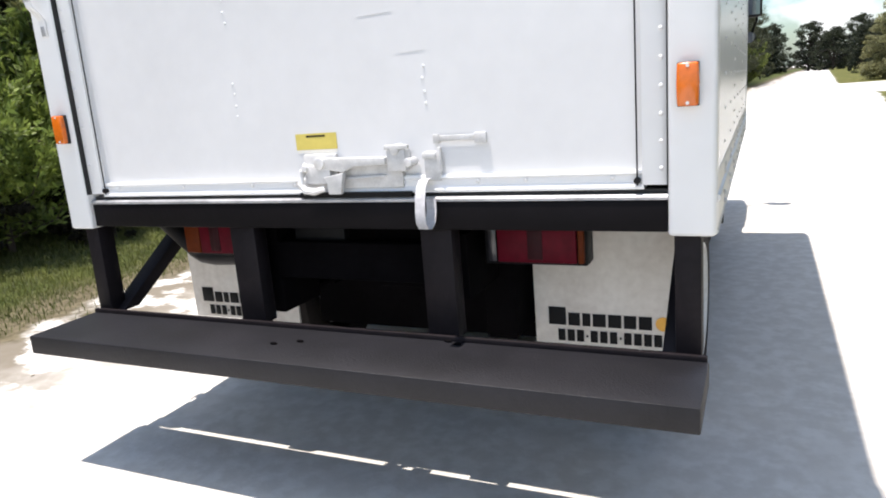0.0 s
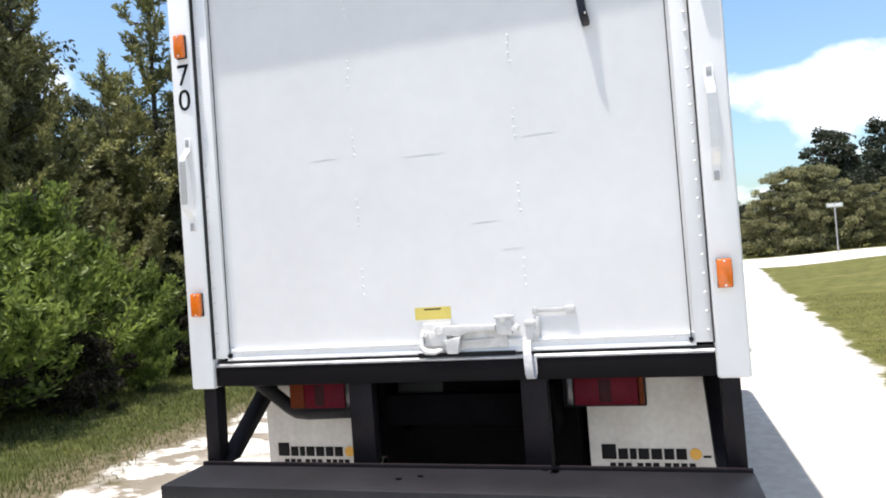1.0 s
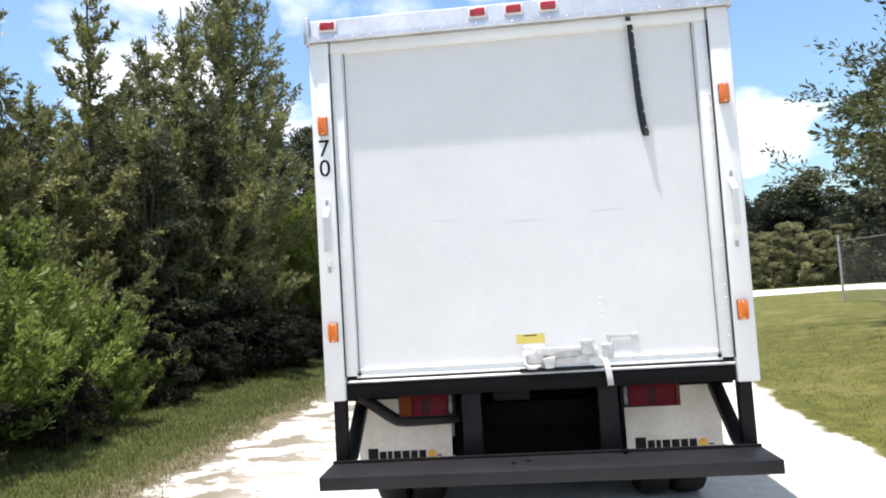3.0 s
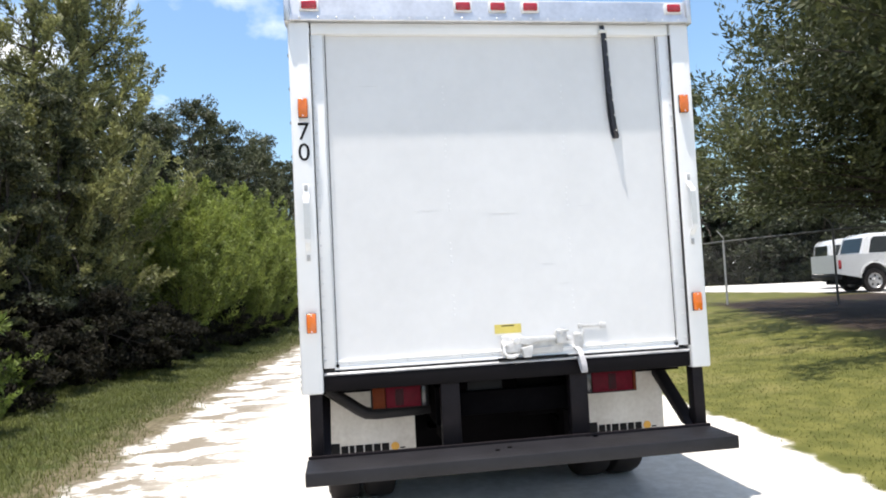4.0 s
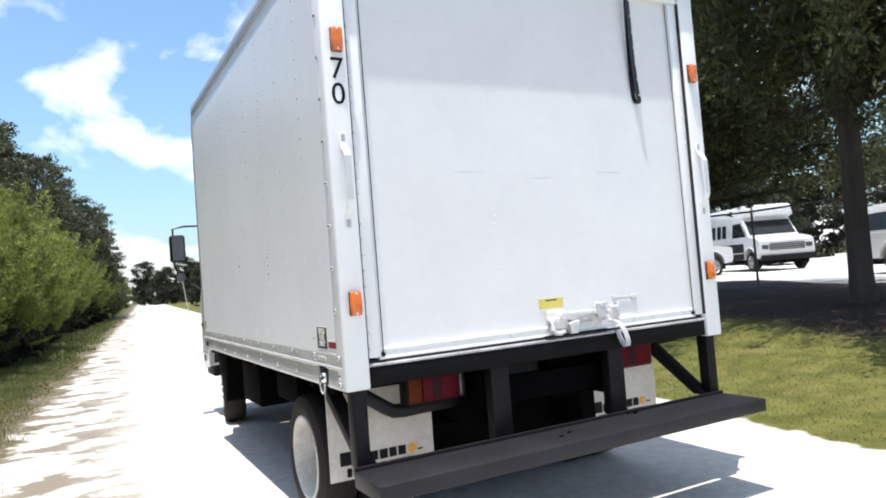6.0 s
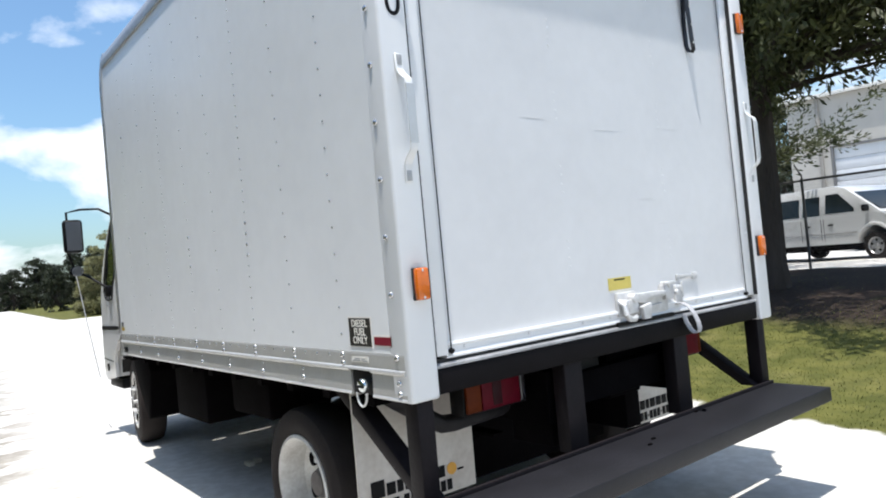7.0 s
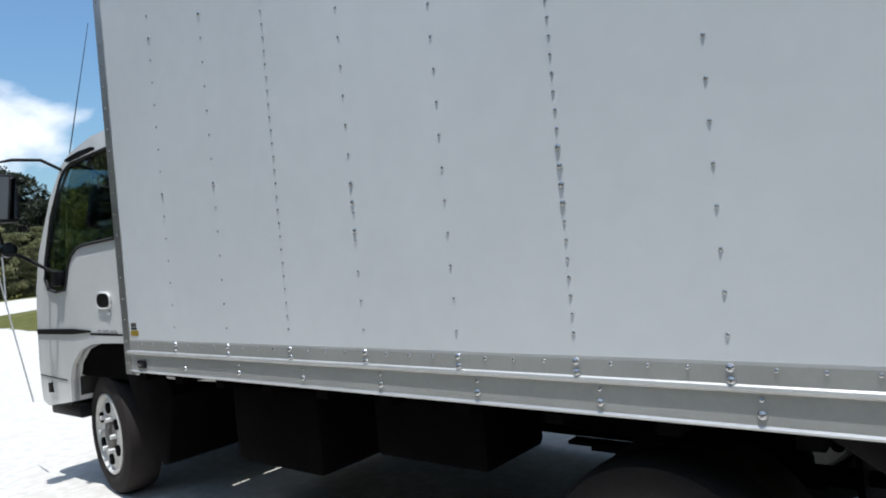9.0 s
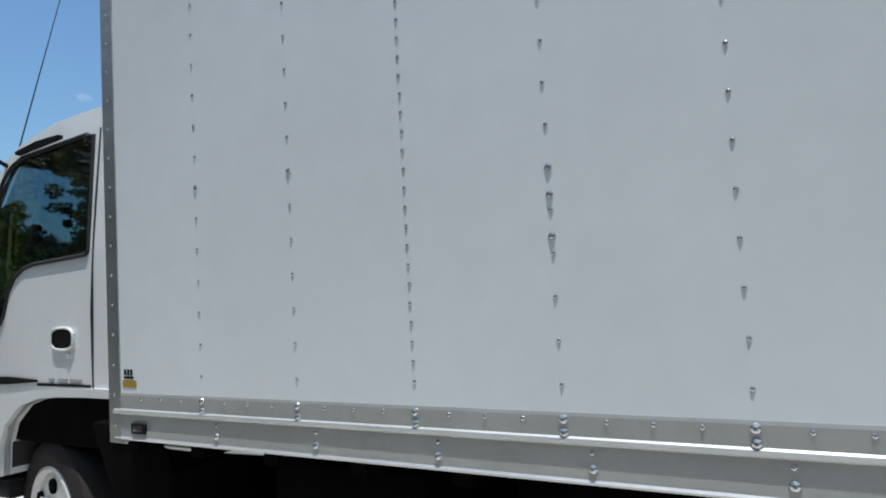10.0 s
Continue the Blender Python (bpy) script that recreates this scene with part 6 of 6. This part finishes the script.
def vehicle(name, label, category, length, width, lower, cabin, panes, screen, axles, r, front, rear):
    """A road vehicle, its tail at the origin, heading along +y. lower and cabin: side outlines; panes: side windows;
    screen: the windscreen's foot and head in side view; front and rear: heights of lamps."""
    car = thing(name, label, category)
    hw = width / 2
    b = bmesh.new()
    prism(b, lower, "x", -hw, hw)
    bmesh.ops.triangulate(b, faces=[f for f in b.faces if len(f.verts) > 4])
    body = part("body", b, CARW, car, "white painted body")
    z_lo, z_hi = min(z for _, z in cabin), max(z for _, z in cabin)

    def cx(z):
        return hw * (0.985 - 0.14 * max(0.0, (z - z_lo) / (z_hi - z_lo)))
    b = bmesh.new()
    prism(b, cabin, "x", -1, 1)
    for v in b.verts:
        v.co.x = math.copysign(cx(v.co.z), v.co.x)
    soften(b, 0.035, 2)
    part("cabin", b, CARW, car)
    for s in (-1, 1):
        for pane in panes:
            b = bmesh.new()
            o = [b.verts.new((s * (cx(z) + 0.008), y, z)) for y, z in pane]
            i = [b.verts.new((s * (cx(z) - 0.03), y, z)) for y, z in pane]
            n = len(pane)
            b.faces.new(o)
            b.faces.new(i[::-1])
            for k in range(n):
                b.faces.new((o[k], i[k], i[(k + 1) % n], o[(k + 1) % n]))
            bmesh.ops.recalc_face_normals(b, faces=b.faces[:])
            part("side_window", b, GLASS, car, smooth=False)
        for y in axles:
            road_wheel(car, s * (hw - 0.12), y, r, s)
            b = bmesh.new()
            tube(b, [(s * (hw + 0.004), yy, zz) for yy, zz in arch(y, 0.485, 0.49, 14)], 0.030, 6)
            part("wheel_arch_lip", b, CARW, car)
        x0, x1 = sorted((s * (hw - 0.08), s * (hw - 0.34)))
        boxpart("headlamp", (x0, x1, length - 0.10, length + 0.012, front, front + 0.17), CLEAR, car, "", 0.02)
        boxpart("tail_lamp", (min(s * (hw - 0.16), s * (hw + 0.008)), max(s * (hw - 0.16), s * (hw + 0.008)), -0.012, 0.10, rear, rear + 0.28), RED, car, "", 0.01)
        b = bmesh.new()
        fy = screen[0][0] - 0.30
        box(b, min(s * hw, s * (hw + 0.20)), max(s * hw, s * (hw + 0.20)), fy - 0.05, fy + 0.05, screen[0][1] + 0.02, screen[0][1] + 0.20)
        soften(b, 0.03)
        part("wing_mirror", b, PLASTIC, car)
        for pane in panes[-2:]:
            for yy in (min(p[0] for p in pane) - 0.055, max(p[0] for p in pane) + 0.05):
                if axles[-1] - 0.56 > yy > axles[0] + 0.56:
                    boxpart("door_seam", (*sorted((s * (hw - 0.02), s * (hw + 0.003))), yy, yy + 0.016, 0.58, z_lo + 0.06), PLASTIC, car, "", 0)
        boxpart("side_moulding", (*sorted((s * (hw - 0.02), s * (hw + 0.012))), axles[0] + 0.52, axles[-1] - 0.52, 0.74, 0.79), GALV, car, "grey rubbing strip", 0.005)
        for pane in panes[-2:]:
            ys = [p[0] for p in pane]
            yh = min(ys) + 0.10
            boxpart("door_handle", (min(s * hw, s * (hw + 0.02)), max(s * hw, s * (hw + 0.02)), yh, yh + 0.16, z_lo - 0.14, z_lo - 0.09), PLASTIC, car, "", 0.005)
    # rear window in the cabin's back
    (ya, za), (yb, zb) = cabin[0], cabin[1]
    b = bmesh.new()
    lo, hi = 0.22, 0.94
    back = [(ya + (yb - ya) * f, za + (zb - za) * f) for f in (lo, hi)]
    prism(b, [(back[0][0] - 0.010, back[0][1]), (back[1][0] - 0.010, back[1][1]), (back[1][0] + 0.02, back[1][1]), (back[0][0] + 0.02, back[0][1])], "x", -hw * 0.74, hw * 0.74)
    part("rear_window", b, GLASS, car, smooth=False)
    (y0, z0), (y1, z1) = screen
    nrm = Vector((0, z1 - z0, y0 - y1)).normalized() * 0.012
    b = bmesh.new()
    a = [Vector((s * (cx(z) - 0.09), y, z)) for y, z, s in ((y0 - 0.05, z0 + 0.07, -1), (y0 - 0.05, z0 + 0.07, 1), (y1 + 0.05, z1 - 0.06, 1), (y1 + 0.05, z1 - 0.06, -1))]
    o = [b.verts.new(p + nrm) for p in a]
    i = [b.verts.new(p - nrm) for p in a]
    b.faces.new(o)
    b.faces.new(i[::-1])
    for k in range(4):
        b.faces.new((o[k], i[k], i[(k + 1) % 4], o[(k + 1) % 4]))
    bmesh.ops.recalc_face_normals(b, faces=b.faces[:])
    part("windscreen", b, GLASS, car, smooth=False)
    boxpart("grille", (-hw + 0.38, hw - 0.38, length - 0.06, length + 0.016, front - 0.05, front + 0.22), PLASTIC, car, "dark grille", 0.01)
    for k in range(3):
        boxpart("grille_bar", (-hw + 0.40, hw - 0.40, length + 0.010, length + 0.024, front + 0.00 + 0.08 * k, front + 0.014 + 0.08 * k), STEEL, car, "", 0.002)
    boxpart("front_bumper", (-hw + 0.01, hw - 0.01, length - 0.16, length + 0.07, 0.42, 0.62), PLASTIC, car, "dark bumper", 0.03)
    boxpart("rear_bumper", (-hw + 0.03, hw - 0.03, -0.09, 0.10, 0.46, 0.62), PLASTIC, car, "dark bumper", 0.03)
    boxpart("underbody", (-hw + 0.15, hw - 0.15, 0.3, length - 0.3, 0.28, 0.60), UNDER, car, "", 0)
    return car


def park(car, x, y, way, z=None):
    a = math.degrees(math.atan2(-way[0], way[1]))
    car.location = (x, y, float(ground_height(x, y)) if z is None else z)
    car.rotation_euler = (0, 0, radians(a))
    return car


PICK_LOW = [(-0.12, 0.66)] + arch(1.20, 0.47, 0.50) + arch(4.80, 0.47, 0.50) + [(5.62, 0.52), (5.70, 0.70), (5.68, 1.02), (5.55, 1.10), (4.40, 1.22), (4.30, 1.22), (2.10, 1.25), (-0.12, 1.25)]
PICK_CAB = [(0.80, 1.15), (1.02, 1.80), (1.22, 1.90), (3.13, 1.92), (3.33, 1.87), (4.08, 1.19), (4.04, 1.10), (0.80, 1.10)]
PICK_WIN = [[(1.06, 1.27), (1.20, 1.70), (1.30, 1.78), (2.04, 1.79), (2.04, 1.27)], [(2.42, 1.27), (2.42, 1.80), (3.13, 1.80), (3.28, 1.73), (3.68, 1.34), (3.66, 1.27)]]
pickup = vehicle("pickup_truck", "white crew-cab pickup with a short bed in the yard", "truck", 5.70, 1.96, PICK_LOW, PICK_CAB, PICK_WIN, ((4.04, 1.18), (3.31, 1.86)), (1.20, 4.80), 0.39, 0.80, 0.80)
park(pickup, 16.1, 18.4, (0.966, -0.258))
pickup.scale = (1.07, 1.07, 1.07)
bm = bmesh.new()
prism(bm, [(0.0, 1.20), (0.78, 1.20), (0.78, 1.256), (0.0, 1.256)], "x", -0.80, 0.80)
part("bed_cover", bm, UNDER, pickup)

VAN_LOW = [(0.0, 0.50)] + arch(1.25, 0.45, 0.46) + arch(4.75, 0.45, 0.46) + [(5.50, 0.50), (5.58, 0.66), (5.56, 0.98), (5.42, 1.10), (4.86, 1.24), (4.60, 1.22), (0.03, 1.22)]
VAN_CAB = [(0.03, 1.15), (0.08, 1.85), (0.22, 2.03), (0.60, 2.08), (3.50, 2.08), (3.86, 2.00), (4.98, 1.24), (4.80, 1.12), (0.03, 1.12)]
VAN_WIN = [[(0.30, 1.30), (0.34, 1.82), (1.42, 1.84), (1.42, 1.30)], [(1.55, 1.30), (1.55, 1.84), (2.35, 1.84), (2.35, 1.30)], [(2.48, 1.30), (2.48, 1.84), (3.06, 1.84), (3.06, 1.30)], [(3.26, 1.32), (3.26, 1.86), (3.66, 1.86), (4.16, 1.42), (4.18, 1.32)]]
van = vehicle("passenger_van", "white full-size passenger van with dark windows in the yard", "van", 5.58, 2.0, VAN_LOW, VAN_CAB, VAN_WIN, ((4.93, 1.27), (3.88, 1.99)), (1.25, 4.75), 0.37, 0.78, 0.90)
park(van, 19.4, 9.1, (-0.33, -0.944))
van.scale = (0.97, 0.97, 0.97)

BUS_LOW = [(0.0, 0.45)] + arch(1.50, 0.47, 0.50) + arch(5.30, 0.47, 0.50) + [(6.15, 0.52), (6.22, 0.72), (6.18, 1.18), (6.0, 1.26), (5.20, 1.40), (4.6, 1.40), (0.0, 1.40)]
BUS_CAB = [(0.0, 1.30), (0.0, 2.45), (0.12, 2.62), (0.5, 2.70), (4.75, 2.70), (4.98, 2.62), (5.02, 2.22), (4.62, 2.12), (5.22, 1.38), (5.10, 1.25), (0.0, 1.25)]
BUS_WIN = [[(0.5, 1.45), (0.5, 2.0), (1.9, 2.0), (1.9, 1.45)], [(2.1, 1.45), (2.1, 2.0), (2.5, 2.0), (2.5, 1.45)], [(2.65, 1.45), (2.65, 2.0), (3.05, 2.0), (3.05, 1.45)], [(3.70, 1.42), (3.70, 2.0), (4.45, 2.0), (4.92, 1.48), (4.92, 1.42)]]
shuttle = vehicle("shuttle_bus", "white shuttle bus with a raised roof parked in the yard", "bus", 6.22, 2.12, BUS_LOW, BUS_CAB, BUS_WIN, ((5.20, 1.40), (4.66, 2.10)), (1.50, 5.30), 0.39, 0.86, 0.95)
park(shuttle, 25.9, 20.6, (-0.465, -0.885))
boxpart("lower_cladding", (-1.068, 1.068, 2.30, 4.78, 0.50, 1.16), PLASTIC, shuttle, "black lower body cladding", 0.02)
for src, x, y, way in ((shuttle, 26.0, 3.85, (-0.995, -0.02)), (pickup, 30.3, 6.9, (-0.99, 0.148)), (van, 18.9, 22.4, (0.95, -0.32)), (pickup, 34.2, 25.0, (-0.6, -0.8))):
    park(copy_thing(src, Matrix.Identity(4)), x, y, way)
pickup.scale = (1.0, 0.955, 1.07)
shuttle.scale = (1.03, 1.03, 1.03)

# ---- metal building beyond the yard ----
hall = thing("metal_building", "beige metal workshop hall with a pale roller shutter", "building")
hall.location = (36.0, 15.6, 0.70)
hall.rotation_euler = (0, 0, radians(-83))
HL, HH, HD = 30.0, 7.5, 16.0
GTRIM = material("grey_trim", (0.16, 0.16, 0.16), rough=0.6)
# along the front wall: local x; outwards: local -y
DOOR = (2.1, 6.35, 4.75)
for a, b, z0, z1 in ((0, DOOR[0], 0, HH), (DOOR[1], HL, 0, HH), (DOOR[0], DOOR[1], DOOR[2], HH)):
    boxpart("wall", (a, b, 0.0, 0.25, z0, z1), WALLM, hall, "beige metal wall", 0)
boxpart("wall", (0, 0.25, 0.25, HD, 0, HH), WALLM, hall, "", 0)
boxpart("wall", (HL - 0.25, HL, 0.25, HD, 0, HH), WALLM, hall, "", 0)
boxpart("wall", (0, HL, HD, HD + 0.25, 0, HH), WALLM, hall, "", 0)
for k in range(8):
    z = 0.02 + 0.592 * k
    boxpart("shutter_slat", (DOOR[0], DOOR[1], 0.10, 0.14, z, z + 0.575), SHUTTER, hall, "", 0.006)
for a, b in ((DOOR[0] - 0.14, DOOR[0]), (DOOR[1], DOOR[1] + 0.14)):
    boxpart("door_frame", (a, b, -0.02, 0.25, 0, DOOR[2] + 0.12), GTRIM, hall, "", 0)
boxpart("door_frame", (DOOR[0], DOOR[1], -0.02, 0.0, DOOR[2], DOOR[2] + 0.12), GTRIM, hall, "", 0)
boxpart("downpipe", (1.45, 1.62, -0.16, -0.02, 0, HH), material("beige_pipe", (0.30, 0.28, 0.25), rough=0.6), hall, "", 0.01)
bm = bmesh.new()
prism(bm, [(-0.20, HH - 0.02), (HD / 2, HH + 1.2), (HD + 0.5, HH - 0.02), (HD + 0.5, HH + 0.14), (HD / 2, HH + 1.36), (-0.20, HH + 0.14)], "x", -0.3, HL + 0.3)
part("roof", bm, ROOFM, hall, "grey metal roof", smooth=False)
boxpart("gutter", (-0.3, HL + 0.3, -0.32, -0.20, HH - 0.02, HH + 0.16), DECALW, hall, "white gutter", 0.01)

# ---- street sign by the crossing ----
sign = thing("street_sign", "small street name sign on a thin metal pole", "sign")
sx_, sy_ = 11.1, 41.0
sz_ = float(ground_height(sx_, sy_))
sign.location = (sx_, sy_, sz_)
bm = bmesh.new()
cyl(bm, (0, 0, -0.1), (0, 0, 2.85), 0.035, seg=10)
part("pole", bm, GALV, sign)
boxpart("name_plate", (-0.42, 0.42, -0.02, 0.02, 2.62, 2.86), SIGNM, sign, "pale green sign plate", 0.01)
boxpart("text_bar", (-0.34, 0.34, -0.026, -0.020, 2.70, 2.78), DECALW, sign, "", 0)
